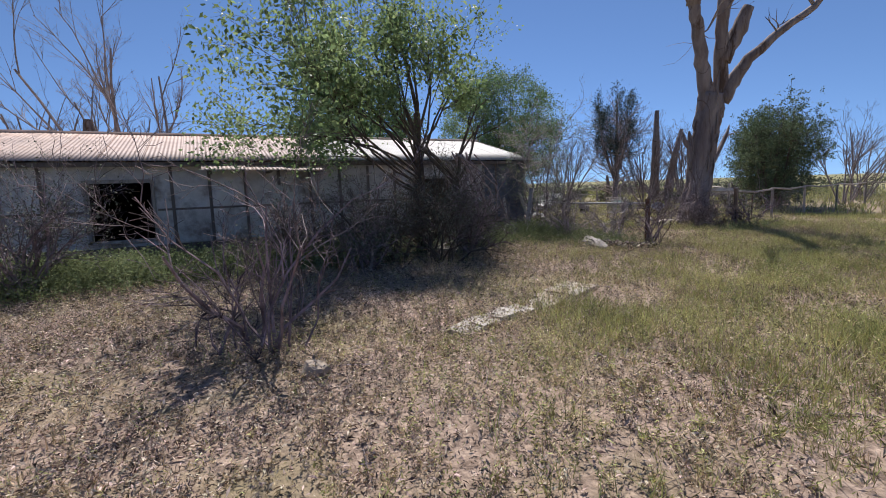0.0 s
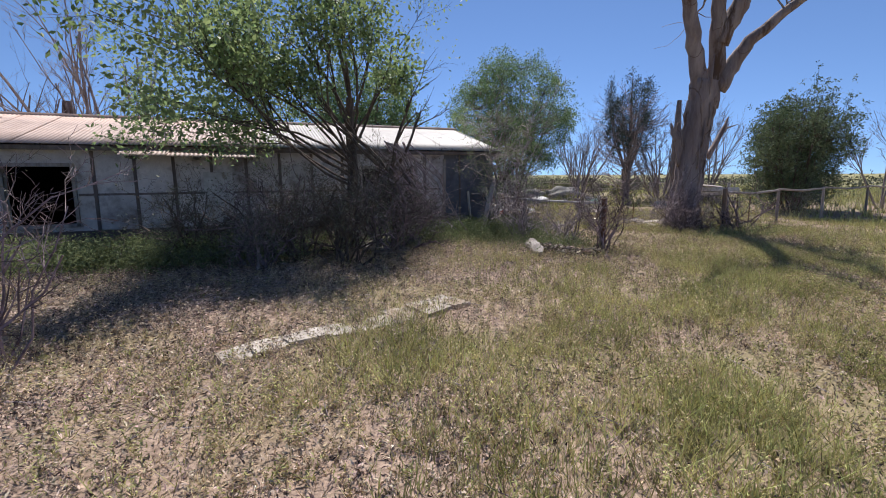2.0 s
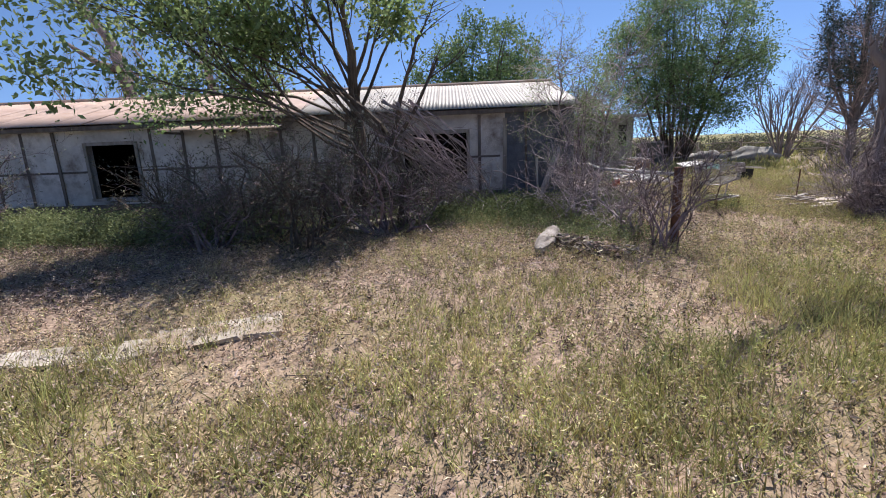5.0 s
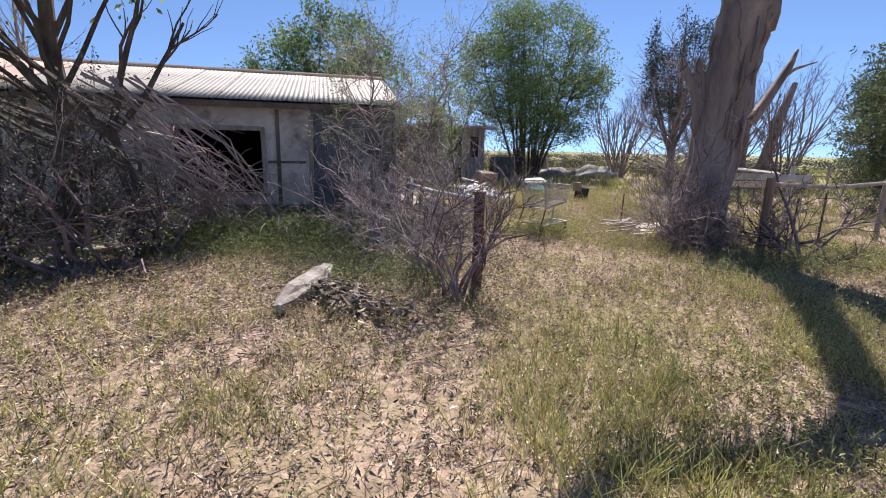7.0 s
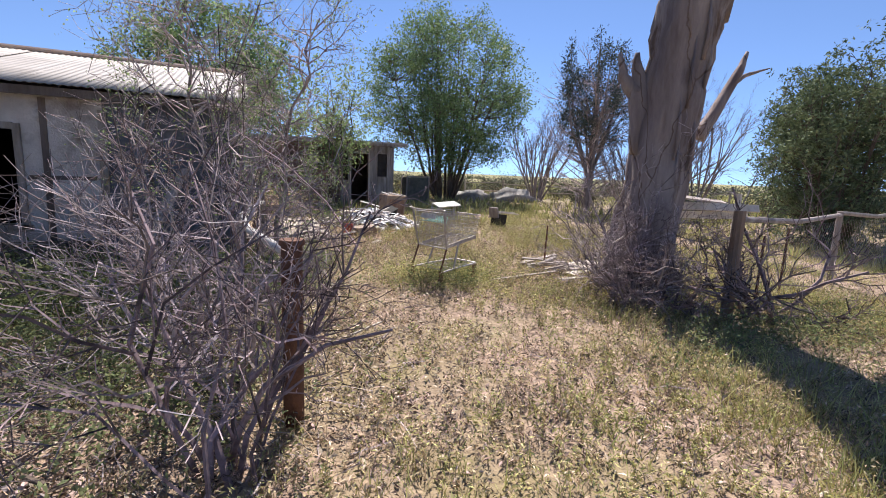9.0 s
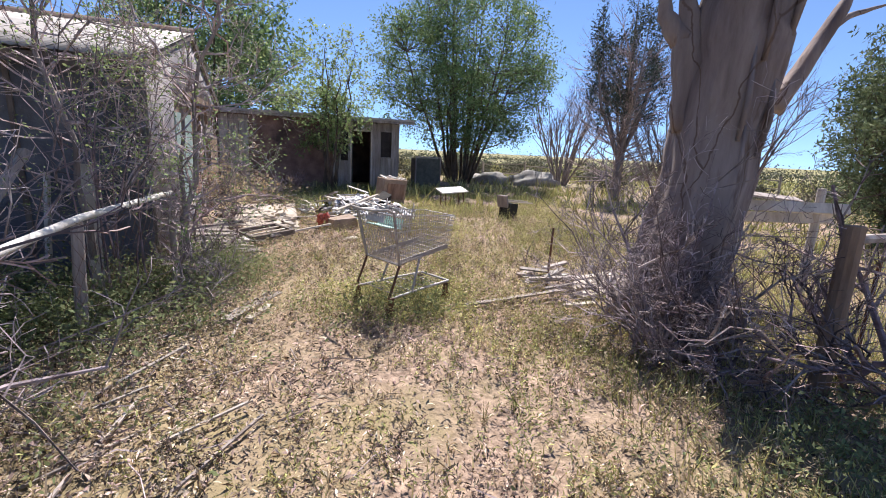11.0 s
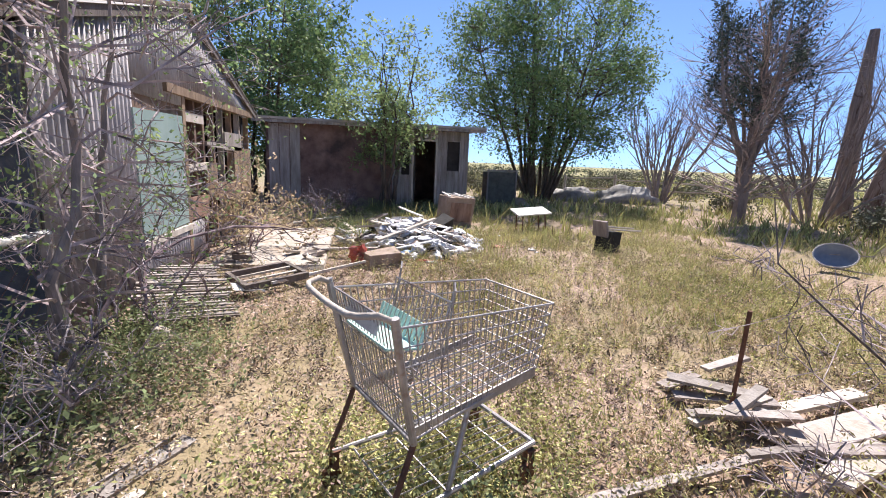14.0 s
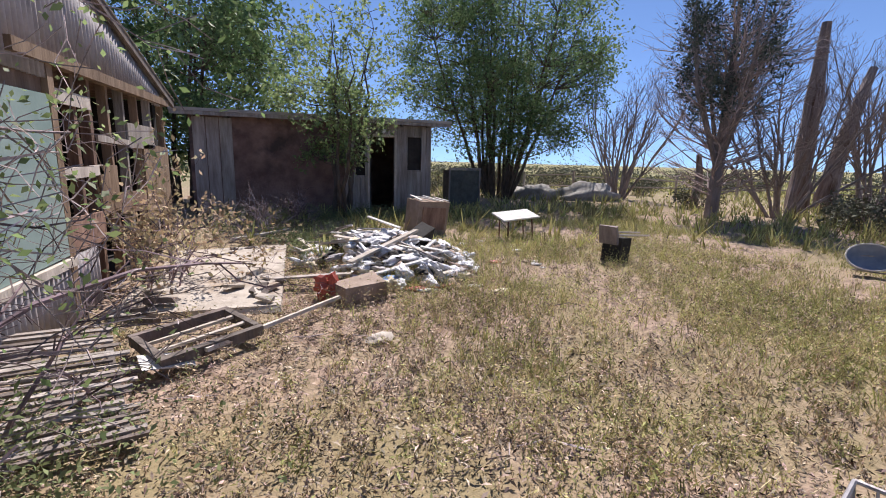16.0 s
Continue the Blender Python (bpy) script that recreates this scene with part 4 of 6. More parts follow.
def bush(name, label, x, y, stems, height, reach, seed, material=M_TWIG, depth=2, r=0.012, kids=(5, 8), leaves=0, leaf_mat=None, leaf_size=0.02, up=0.05, group="bare shrubs", straight=0.42, clear=0.7):
    """A many-stemmed shrub of thin woody twigs."""
    rng = random.Random(seed)
    CLEAR["metres"] = clear
    ob = thing(name, label, "shrub", group)
    tips = []
    for _ in range(stems):
        g = Geo()
        a = rng.uniform(0, 6.28)
        out = rng.uniform(0.1, 1) * reach
        p = Vector((x + rng.gauss(0, 0.12), y + rng.gauss(0, 0.12), 0))
        p.z = gz(p.x, p.y) - 0.03
        d = Vector((math.cos(a) * out, math.sin(a) * out, height)).normalized()
        grow(g, rng, p, d, height * rng.uniform(0.55, 1.0), r * rng.uniform(0.8, 1.9), depth, tips, 0.75, up, straight, kids, (0.28, 0.58))
        part("stem", g, material, ob)
    if leaves:
        foliage("leaves", tips, leaves, 0.06, leaf_size, leaf_mat, ob, seed)
    CLEAR["metres"] = 0.7
    return ob


# shrubs by the first steps and along the house
bush("bare_shrub", "low bare grey-brown shrub on open litter-strewn ground", 0.36, 7.45, 14, 1.85, 0.8, 1, M_TWIG_RED, 3, 0.016, (3, 5), 0, None, 0.02, 0.03, "bare shrubs", 0.26)
bush("bare_shrub", "low bare grey-brown shrub beside dead branches", -0.1, 7.6, 5, 0.9, 1.8, 2, M_TWIG_RED, 2, 0.014)
bush("bare_shrub", "reddish bare shrub before the house wall", -2.8, 12.4, 28, 2.1, 1.0, 3, M_TWIG_RED, 3, 0.016, (3, 5), 1, M_SAGE, 0.02, 0.03, "bare shrubs", 0.3)
bush("bare_shrub", "reddish bare shrub before the house wall", -5.0, 12.6, 28, 2.1, 1.0, 4, M_TWIG_RED, 3, 0.016, (3, 5), 1, M_SAGE, 0.02, 0.03, "bare shrubs", 0.3)
for k, (x, y, h) in enumerate(((1.6, 12.6, 1.7), (2.4, 12.3, 2.0), (3.3, 11.8, 2.3), (3.4, 12.9, 2.3), (4.3, 12.4, 2.4), (5.3, 12.1, 2.2), (4.1, 11.1, 1.6), (5.9, 12.9, 1.8), (4.8, 13.4, 2.3), (2.6, 11.3, 1.3))):
    bush("bare_shrub", "dense reddish bare shrub under the leaning tree", x, y, 15, h * 0.95, 1.0, 10 + k, M_TWIG_RED if k % 2 else M_BARK, 3, 0.018, (3, 5), 1, M_SAGE, 0.02, 0.02, "bare shrubs", 0.46)
# shrub round the rusty post and the ones by the corner
bush("bare_shrub", "tangled bare shrub growing round a rusty pipe post", 9.3, 10.35, 14, 1.75, 0.6, 30, M_TWIG_RED, 3, 0.011, (3, 5), 0, None, 0.02, 0.04, "bare shrubs", 0.36)
bush("bare_shrub", "tangled bare shrub growing round a rusty pipe post", 9.2, 11.4, 16, 1.9, 0.55, 31, M_TWIG, 3, 0.012, (3, 5), 0, None, 0.02, 0.04, "bare shrubs", 0.5)
bush("bare_shrub", "tangled bare shrub growing round a rusty pipe post", 8.7, 12.6, 18, 1.9, 0.6, 32, M_TWIG, 2, 0.012, (5, 7), 0, None, 0.02, 0.04, "bare shrubs", 0.5)
bush("bare_shrub", "tangled spiny bare shrub beside the dead trunk", 13.72, 12.08, 26, 1.3, 0.7, 33, M_TWIG, 3, 0.012, (4, 6), 0, None, 0.02, 0.05, "bare shrubs", 0.42, 1.25)
bush("bare_shrub", "tangled spiny bare shrub beside the dead trunk", 13.9, 11.8, 14, 1.1, 0.9, 34, M_TWIG_RED, 3, 0.012, (4, 6), 0, None, 0.02, 0.02, "bare shrubs", 0.42, 1.25)
bush("bare_shrub", "tangled spiny bare shrub beside the dead trunk", 13.8, 12.3, 14, 1.65, 0.55, 36, M_TWIG, 3, 0.012, (4, 5), 0, None, 0.02, 0.05, "bare shrubs", 0.42, 1.25)
bush("bare_shrub", "bare shrub leaning over the wire fence", 14.8, 11.3, 10, 1.7, 1.3, 35, M_TWIG_RED, 2, 0.018)


def sapling(label, x, y, lean, height, seed, twigs=34):
    """A slim crooked trunk, gnarled twigs all the way up and sprigs of small new leaves."""
    rng = random.Random(seed)
    ob = thing("sapling", label, "tree", "saplings")
    n = 9
    pts = [Vector((x + lean[0] * k / n + rng.gauss(0, 0.055), y + lean[1] * k / n + rng.gauss(0, 0.055), -0.05 + height * k / n)) for k in range(n + 1)]
    g = Geo()
    g.tube(pts, [0.04 * (1 - 0.8 * k / n) for k in range(n + 1)], 8, 0.1, rng)
    part("trunk", g, M_BARK_FAR, ob)
    tips = []
    for k in range(twigs):
        u = rng.uniform(0.14, 0.97) * n
        i = int(u)
        g = Geo()
        a = rng.uniform(0, 6.28)
        grow(g, rng, pts[i].lerp(pts[i + 1], u - i), Vector((math.cos(a), math.sin(a), rng.uniform(0.0, 0.8))).normalized(), rng.uniform(0.6, 1.35), 0.012, 2, tips, 0.8, 0.03, 0.4, (3, 6), (0.35, 0.6))
        part("branch", g, M_TWIG_PALE if k % 3 else M_TWIG, ob)
    foliage("leaves", [t for t in tips if rng.random() < (0.5 if height > 3.35 else 0.04)], 5, 0.05, 0.016, M_LEAF, ob, seed)


sapling("crooked sapling with small fresh leaves at the house corner", 9.68, 15.0, (0.75, -0.2), 3.5, 36, 50)
sapling("thin crooked bare sapling beside the corrugated wall", 9.72, 15.6, (0.1, 0.3), 2.9, 96, 14)
sapling("thin crooked sapling leafing out before the dark boarding", 9.2, 14.7, (-0.35, -0.2), 3.4, 97, 44)
bush("brush_pile", "low tangle of dead twigs at the house corner", 9.95, 14.6, 20, 0.7, 1.6, 55, M_TWIG, 2, 0.01, (4, 6), 0, None, 0.02, 0.03, "brush piles", 0.5)
bush("bare_shrub", "tall bundle of bare withes at the house corner", 9.45, 14.3, 9, 2.9, 0.3, 37, M_TWIG_RED, 1, 0.008, (3, 5), 0, None, 0.02, 0.08, "bare shrubs", 0.07)
bush("bare_shrub", "thin bare shrub against the corrugated wall", 9.8, 16.4, 6, 1.5, 0.6, 38, M_TWIG_RED, 2, 0.012, (3, 5), 0, None, 0.02, 0.03, "bare shrubs", 0.42)
bush("bare_shrub", "thin bare shrub against the corrugated wall", 9.85, 15.8, 5, 1.4, 0.7, 40, M_TWIG_RED, 2, 0.011, (3, 5), 0, None, 0.02, 0.03, "bare shrubs", 0.42)
bush("brush_pile", "low tangle of dead branches below the shed", 10.7, 22.9, 22, 0.9, 2.2, 53, M_TWIG, 2, 0.012)
bush("brush_pile", "low tangle of dead branches below the shed", 11.4, 23.8, 18, 0.8, 2.2, 54, M_TWIG_RED, 2, 0.012)
bush("bare_shrub", "yellowing shrub before the open studs", 9.9, 19.3, 14, 1.3, 0.6, 39, M_TWIG_RED, 2, 0.010, (3, 5), 4, M_GRASS_DRY, 0.03)


def leaning_tree():
    """An elm by the wall: an upright bare top, and long leafy limbs that lean out along the house."""
    tree = thing("elm_tree", "leaning elm with fresh leaves and bare top before the house", "tree")
    rng = random.Random(15)
    g, tips, bare = Geo(), [], []
    c = Vector((4.7, 13.45, -0.05))
    lf = Vector((-0.97, -0.05, 0))
    g.tube([c, c + Vector((-0.05, 0, 0.9)), c + Vector((0.0, 0, 1.8)), c + Vector((-0.05, 0.0, 2.8)), c + Vector((-0.02, 0, 3.4))], [0.17, 0.14, 0.125, 0.1, 0.085], 10, 0.08, rng)
    for d, z, l, r in (((-0.05, 0.05, 1), 3.3, 2.6, 0.055), ((0.4, 0.1, 1), 2.9, 2.2, 0.042), ((-0.35, 0, 1), 2.8, 2.6, 0.045), ((0.55, -0.1, 1), 2.2, 2.4, 0.04), ((-0.2, -0.2, 1), 3.0, 2.4, 0.04)):
        grow(g, rng, c + Vector((0, 0, z)), Vector(d).normalized(), l, r, 3, bare, 0.6, 0.05, 0.13, (3, 4), (0.4, 0.62))
    for z, ln, rise in ((1.4, 4.9, 0.42), (1.7, 5.2, 0.6), (1.9, 5.0, 0.8), (2.1, 4.4, 1.1), (1.5, 3.6, 0.3), (2.4, 3.6, 1.6), (1.8, 5.4, 0.5), (2.0, 4.0, 0.95), (1.6, 4.6, 0.7)):
        d = (lf + Vector((rng.gauss(0, 0.08), rng.gauss(0, 0.2), rise))).normalized()
        grow(g, rng, c + Vector((0, 0, z)), d, ln * 0.84, 0.034, 3, tips, 0.6, 0.02, 0.15, (4, 6), (0.32, 0.5), 6)
    for d, z, ln in (((-0.5, -0.6, 0.9), 2.0, 2.6), ((-0.1, -0.7, 1.1), 2.3, 2.5), ((-0.7, -0.35, 0.75), 1.9, 2.8), ((0.3, -0.5, 1.2), 2.4, 2.3)):
        grow(g, rng, c + Vector((0, 0, z)), Vector(d).normalized(), ln, 0.034, 3, tips, 0.6, 0.02, 0.15, (4, 6), (0.32, 0.5), 6)
    part("trunk", g, M_BARK, tree)
    foliage("crown", [t for t in tips if t[0].z > 2.1], 6, 0.2, 0.052, M_LEAF, tree, 15)
    foliage("crown", [t for t in bare if t[0].z > 2.4 and rng.random() < 0.45], 9, 0.18, 0.04, M_LEAF, tree, 16)


leaning_tree()


def bare_tree(label, x, y, height, width, stems, seed, depth=3):
    """A leafless tree of several stems with fine upright twigs."""
    tree = thing("bare_tree", label, "tree", "bare trees")
    rng = random.Random(seed)
    tips = []
    for k in range(stems):
        g = Geo()
        a = 6.283 * k / stems + rng.uniform(-0.3, 0.3)
        s = rng.uniform(0.25, 1) * width / height * 0.75
        d = Vector((math.cos(a) * s, math.sin(a) * s, 1)).normalized()
        p = Vector((x + math.cos(a) * 0.2, y + math.sin(a) * 0.2, -0.1))
        grow(g, rng, p, d, height * rng.uniform(0.6, 0.78), 0.095 * height / 10, depth, tips, 0.5, 0.03, 0.08, (3, 5), (0.34, 0.55), 6, 0.25)
        part("stem", g, M_BARK_FAR, tree)
    return tree


def crown_tree(label, x, y, height, width, low, stems, clusters, seed, leaf, size, per=10, tips_per=9, spread=0.3, bark=M_BARK, gap=-0.2,
               name="tree", group="leafy trees", aspect=0.5, tall=0.8, r0=0.12):
    """Stems that fan out of one foot into a rounded crown of many leafy clusters, each on its own branch."""
    tree = thing(name, label, "tree", group)
    rng = random.Random(seed)
    c = Vector((x, y, height * (1 + low) / 2))
    rx, rz = width / 2, height * (1 - low) / 2
    g, nodes = Geo(), []
    for k in range(stems):
        a = 6.283 * k / stems + rng.uniform(-0.35, 0.35)
        reach = rng.uniform(0.1, 0.92)
        top = c + Vector((math.cos(a) * rx * reach, math.sin(a) * rx * reach, rz * rng.uniform(0.35, 0.85) * math.sqrt(1 - reach * reach * 0.8)))
        foot = Vector((x + math.cos(a) * 0.05 * width, y + math.sin(a) * 0.05 * width, -0.1))
        pts, rad = [], []
        for i in range(10):
            t = i / 9
            w = t ** 0.9
            pts.append(Vector((foot.x + (top.x - foot.x) * w, foot.y + (top.y - foot.y) * w, foot.z + (top.z - foot.z) * t)) + Vector((rng.gauss(0, 0.05), rng.gauss(0, 0.05), 0)) * min(1, t * 3))
            rad.append(r0 * height / 10 * (1 - 0.85 * t) * rng.uniform(0.9, 1.1))
        g.tube(pts, rad, 6)
        nodes += pts[2:]
    tips = []
    while len(tips) < clusters * tips_per:
        u = Vector((rng.gauss(0, 1), rng.gauss(0, 1), rng.gauss(0, 1))).normalized() * rng.random() ** 0.38
        bulge = 1 + 0.12 * noise.noise(u * 1.9 + Vector((seed, 1.3, 0)))
        p = c + Vector((u.x * rx, u.y * rx, u.z * rz)) * bulge
        if noise.noise(p * (3.2 / width) + Vector((seed, 0, 0))) < gap:
            continue
        q = min(nodes, key=lambda n_: (n_ - p).length + (3 if n_.z > p.z - 0.15 else 0))
        m = q.lerp(p, 0.5) + Vector((rng.gauss(0, 0.08), rng.gauss(0, 0.08), -0.08))
        g.tube([q, m, p], [0.022 * height / 10, 0.014 * height / 10, 0.006], 4)
        for _ in range(tips_per):
            e = p + Vector((rng.gauss(0, spread), rng.gauss(0, spread), rng.gauss(0, spread * tall)))
            if rng.random() < 0.3:
                g.tube([p.lerp(m, 0.3), e], [0.008, 0.004], 3)
            tips.append((e, UP))
    part("trunk", g, bark, tree)
    foliage("crown", tips, per, spread * 0.38, size, leaf, tree, seed, aspect)
    return tree


crown_tree("tall many-stemmed willow with a full round crown", 19.6, 31.4, 9.8, 9.0, 0.14, 19, 430, 41, M_LEAF_DARK, 0.06, 13, 11, 0.36, M_BARK, -0.34, "tree", "leafy trees", 0.5, 0.8, 0.085)
crown_tree("broad green tree standing behind the house", 8.2, 30.0, 7.9, 7.4, 0.12, 8, 260, 42, M_LEAF_DARK, 0.075, 13, 10, 0.34)
crown_tree("young light green tree before the shed wall", 12.5, 25.4, 5.2, 3.0, 0.24, 6, 95, 44, M_LEAF, 0.05, 10, 8, 0.2, M_BARK, -0.12)
bare_tree("bare many-stemmed tree at the edge of the plain", 25.5, 31.0, 6.2, 5.0, 15, 45, 4)
bare_tree("bare grey tree behind the house roof", -2.6, 23.9, 9.2, 6.0, 5, 46, 4)
bare_tree("bare grey tree behind the house roof", -6.0, 26, 7.4, 6.0, 6, 47, 4)
bare_tree("bare grey tree behind the house roof", -11, 28, 7.5, 6.0, 6, 48, 4)
bare_tree("bare tree beyond the juniper", 29.5, 14.5, 5.2, 4.0, 6, 49, 4)
bare_tree("bare tree beyond the juniper", 34, 15.5, 5.0, 5.0, 6, 50, 4)
bare_tree("bare scrubby tree among the broken stumps", 25.5, 23.6, 5.5, 6.0, 13, 51, 4)
bare_tree("bare scrubby tree among the broken stumps", 28.5, 23.0, 5.8, 5.0, 12, 52, 4)


def conifer(label, x, y, height, width, seed):
    """Dark tufted spires over a skirt of bare, dead lower branches."""
    tree = thing("conifer", label, "tree", "conifers")
    rng = random.Random(seed)
    g, dead, tips, bare = Geo(), Geo(), [], []
    g.tube([Vector((x, y, -0.1)), Vector((x + 0.1, y, height * 0.5)), Vector((x, y, height * 0.97))], [0.2, 0.13, 0.02], 7)
    leaders = [(0.0, 0.0, 1.0), (-0.22, 0.1, 0.92), (0.24, -0.05, 0.95), (0.1, 0.25, 0.86), (-0.1, -0.26, 0.88), (0.36, 0.12, 0.76), (-0.36, -0.05, 0.78)]
    for lx, ly, top in leaders:
        a, b = Vector((x, y, height * 0.2)), Vector((x + lx * width, y + ly * width, height * top))
        m = a.lerp(b, 0.5) + Vector((lx, ly, 0)) * width * 0.22
        g.tube([a, m, b], [0.07, 0.05, 0.012], 5)
        for k in range(26):
            t = 0.28 + 0.72 * k / 25
            p = (a.lerp(m, t * 2) if t < 0.5 else m.lerp(b, t * 2 - 1))
            ang = rng.uniform(0, 6.28)
            l = width * 0.17 * (1.15 - t) * rng.uniform(0.6, 1.3) + 0.14
            e = p + Vector((math.cos(ang) * l, math.sin(ang) * l, l * rng.uniform(0.2, 0.9)))
            g.tube([p, e], [0.014, 0.006], 3)
            for i in range(5):
                tips.append((p.lerp(e, rng.uniform(0.45, 1.1)) + Vector((rng.gauss(0, 0.06), rng.gauss(0, 0.06), rng.gauss(0, 0.1))), UP))
    for k in range(105):
        z = height * rng.uniform(0.08, 0.74)
        ang = rng.uniform(0, 6.28)
        grow(dead, rng, Vector((x, y, z)), Vector((math.cos(ang), math.sin(ang), 0.35)).normalized(), width * 0.48 * rng.uniform(0.6, 1.05), 0.026, 2, bare, 0.55, 0.06, 0.12, (4, 6), (0.3, 0.5), 5, 0.25)
    part("trunk", g, M_BARK_FAR, tree)
    part("dead_skirt", dead, M_TWIG_PALE, tree, "bare grey lower branches")
    foliage("crown", tips, 14, 0.1, 0.06, M_NEEDLE, tree, seed, 0.3, -0.6)


conifer("dark ragged conifer with thin lower branches", 23.4, 24.2, 7.3, 5.0, 61)


for jx, jy, jh, jw, js in ((23.0, 14.6, 5.1, 3.7, 62), (24.9, 15.9, 4.9, 3.4, 63)):
    crown_tree("dense dark green juniper beyond the wire fence", jx, jy, jh, jw, 0.0, 9, 230, js, M_JUNIPER, 0.05, 13, 10, 0.17, M_BARK, -0.45,
               "juniper", "conifers", 0.35, 1.9, 0.08)


def stump(label, x, y, h, r, lean, seed):
    rng = random.Random(seed)
    g = Geo()
    pts = [Vector((x + lean * (k / 8) ** 1.5, y, -0.1 + h * k / 8)) for k in range(9)]
    g.tube(pts, [r * (1.25 - 0.75 * k / 8) * rng.uniform(0.9, 1.1) for k in range(9)], 12, 0.14, rng)
    single("broken_trunk", g, M_DEADWOOD, label, "dead trunk", "broken trunks")


stump("tall broken dead trunk standing upright", 28.2, 25.0, 6.4, 0.3, 0.0, 71)
stump("broken dead trunk leaning aside", 29.6, 25.0, 5.2, 0.27, 1.3, 72)
stump("broken dead trunk behind the house", -3.9, 25.0, 4.6, 0.34, 0.05, 73)


def far_limb():
    tree = thing("dead_tree", "dead tree with thick bare limbs behind the house", "tree")
    rng = random.Random(29)
    g = Geo()
    c = Vector((-7.1, 25.0, 0))
    g.tube([c, c + Vector((-0.1, 0, 2.5)), c + Vector((-0.5, 0, 5.2)), c + Vector((-0.9, 0, 6.6))], [0.4, 0.32, 0.26, 0.2], 9, 0.1, rng)
    g.tube([c + Vector((-0.5, 0, 5.2)), c + Vector((-1.6, 0.1, 5.6)), c + Vector((-3.0, 0.1, 6.6))], [0.2, 0.14, 0.06], 7, 0.1, rng)
    g.tube([c + Vector((-0.9, 0, 6.6)), c + Vector((-1.7, 0, 7.8)), c + Vector((-2.4, 0, 8.9))], [0.2, 0.15, 0.08], 7, 0.1, rng)
    part("trunk", g, M_DEADWOOD, tree)


far_limb()


def fallen_elm():
    """A dead leaning tree whose withes sweep down before the second window."""
    tree = thing("dead_elm", "dead leaning elm whose grey withes sweep down before a window", "tree")
    rng = random.Random(91)
    g, tips = Geo(), []
    c = Vector((5.5, 12.9, -0.05))
    g.tube([c, c + Vector((0.1, 0.05, 0.9)), c + Vector((-0.1, 0, 1.7))], [0.12, 0.10, 0.085], 8, 0.08, rng)
    top = c + Vector((-0.1, 0, 1.65))
    for d, l, r in (((-0.5, -0.1, 1), 2.0, 0.06), ((0.3, 0.0, 1), 1.9, 0.055), ((0.55, 0.1, 0.9), 1.8, 0.05), ((-0.9, -0.2, 0.7), 2.2, 0.055)):
        grow(g, rng, top, Vector(d).normalized(), l, r, 2, tips, 0.55, 0.05, 0.13, (2, 4), (0.4, 0.65), 5)
    part("trunk", g, M_BARK, tree)
    foliage("crown", [t for t in tips if t[0].z > 2.3 and t[0].x < 5.4], 5, 0.15, 0.034, M_LEAF, tree, 92)
    for k in range(46):
        g = Geo()
        p = top + Vector((rng.uniform(-0.4, 0.5), rng.uniform(-0.3, 0.3), rng.uniform(-0.2, 0.8)))
        q = Vector((rng.uniform(6.1, 7.6), rng.uniform(13.4, 14.4), rng.uniform(0.1, 0.8)))
        m = p.lerp(q, 0.5) + Vector((rng.gauss(0, 0.16), rng.gauss(0, 0.16), rng.uniform(0.0, 0.35)))
        r = rng.uniform(0.008, 0.028)
        pts = [p, p.lerp(m, 0.5) + Vector((0, 0, 0.05)), m, m.lerp(q, 0.5) + Vector((rng.gauss(0, 0.05), rng.gauss(0, 0.05), 0.03)), q]
        g.tube(pts, [r, r * 0.9, r * 0.75, r * 0.55, r * 0.25], 4)
        for _ in range(8):
            u = pts[rng.randint(1, 3)].lerp(pts[4], rng.random() * 0.8)
            e = u + Vector((rng.gauss(0.15, 0.2), rng.gauss(0, 0.2), rng.gauss(-0.05, 0.2)))
            g.tube([u, u.lerp(e, 0.5) + Vector((0, 0, 0.03)), e], [r * 0.4, r * 0.3, 0.002], 3)
        part("withe", g, M_TWIG if k % 2 else M_BARK_FAR, tree)


fallen_elm()


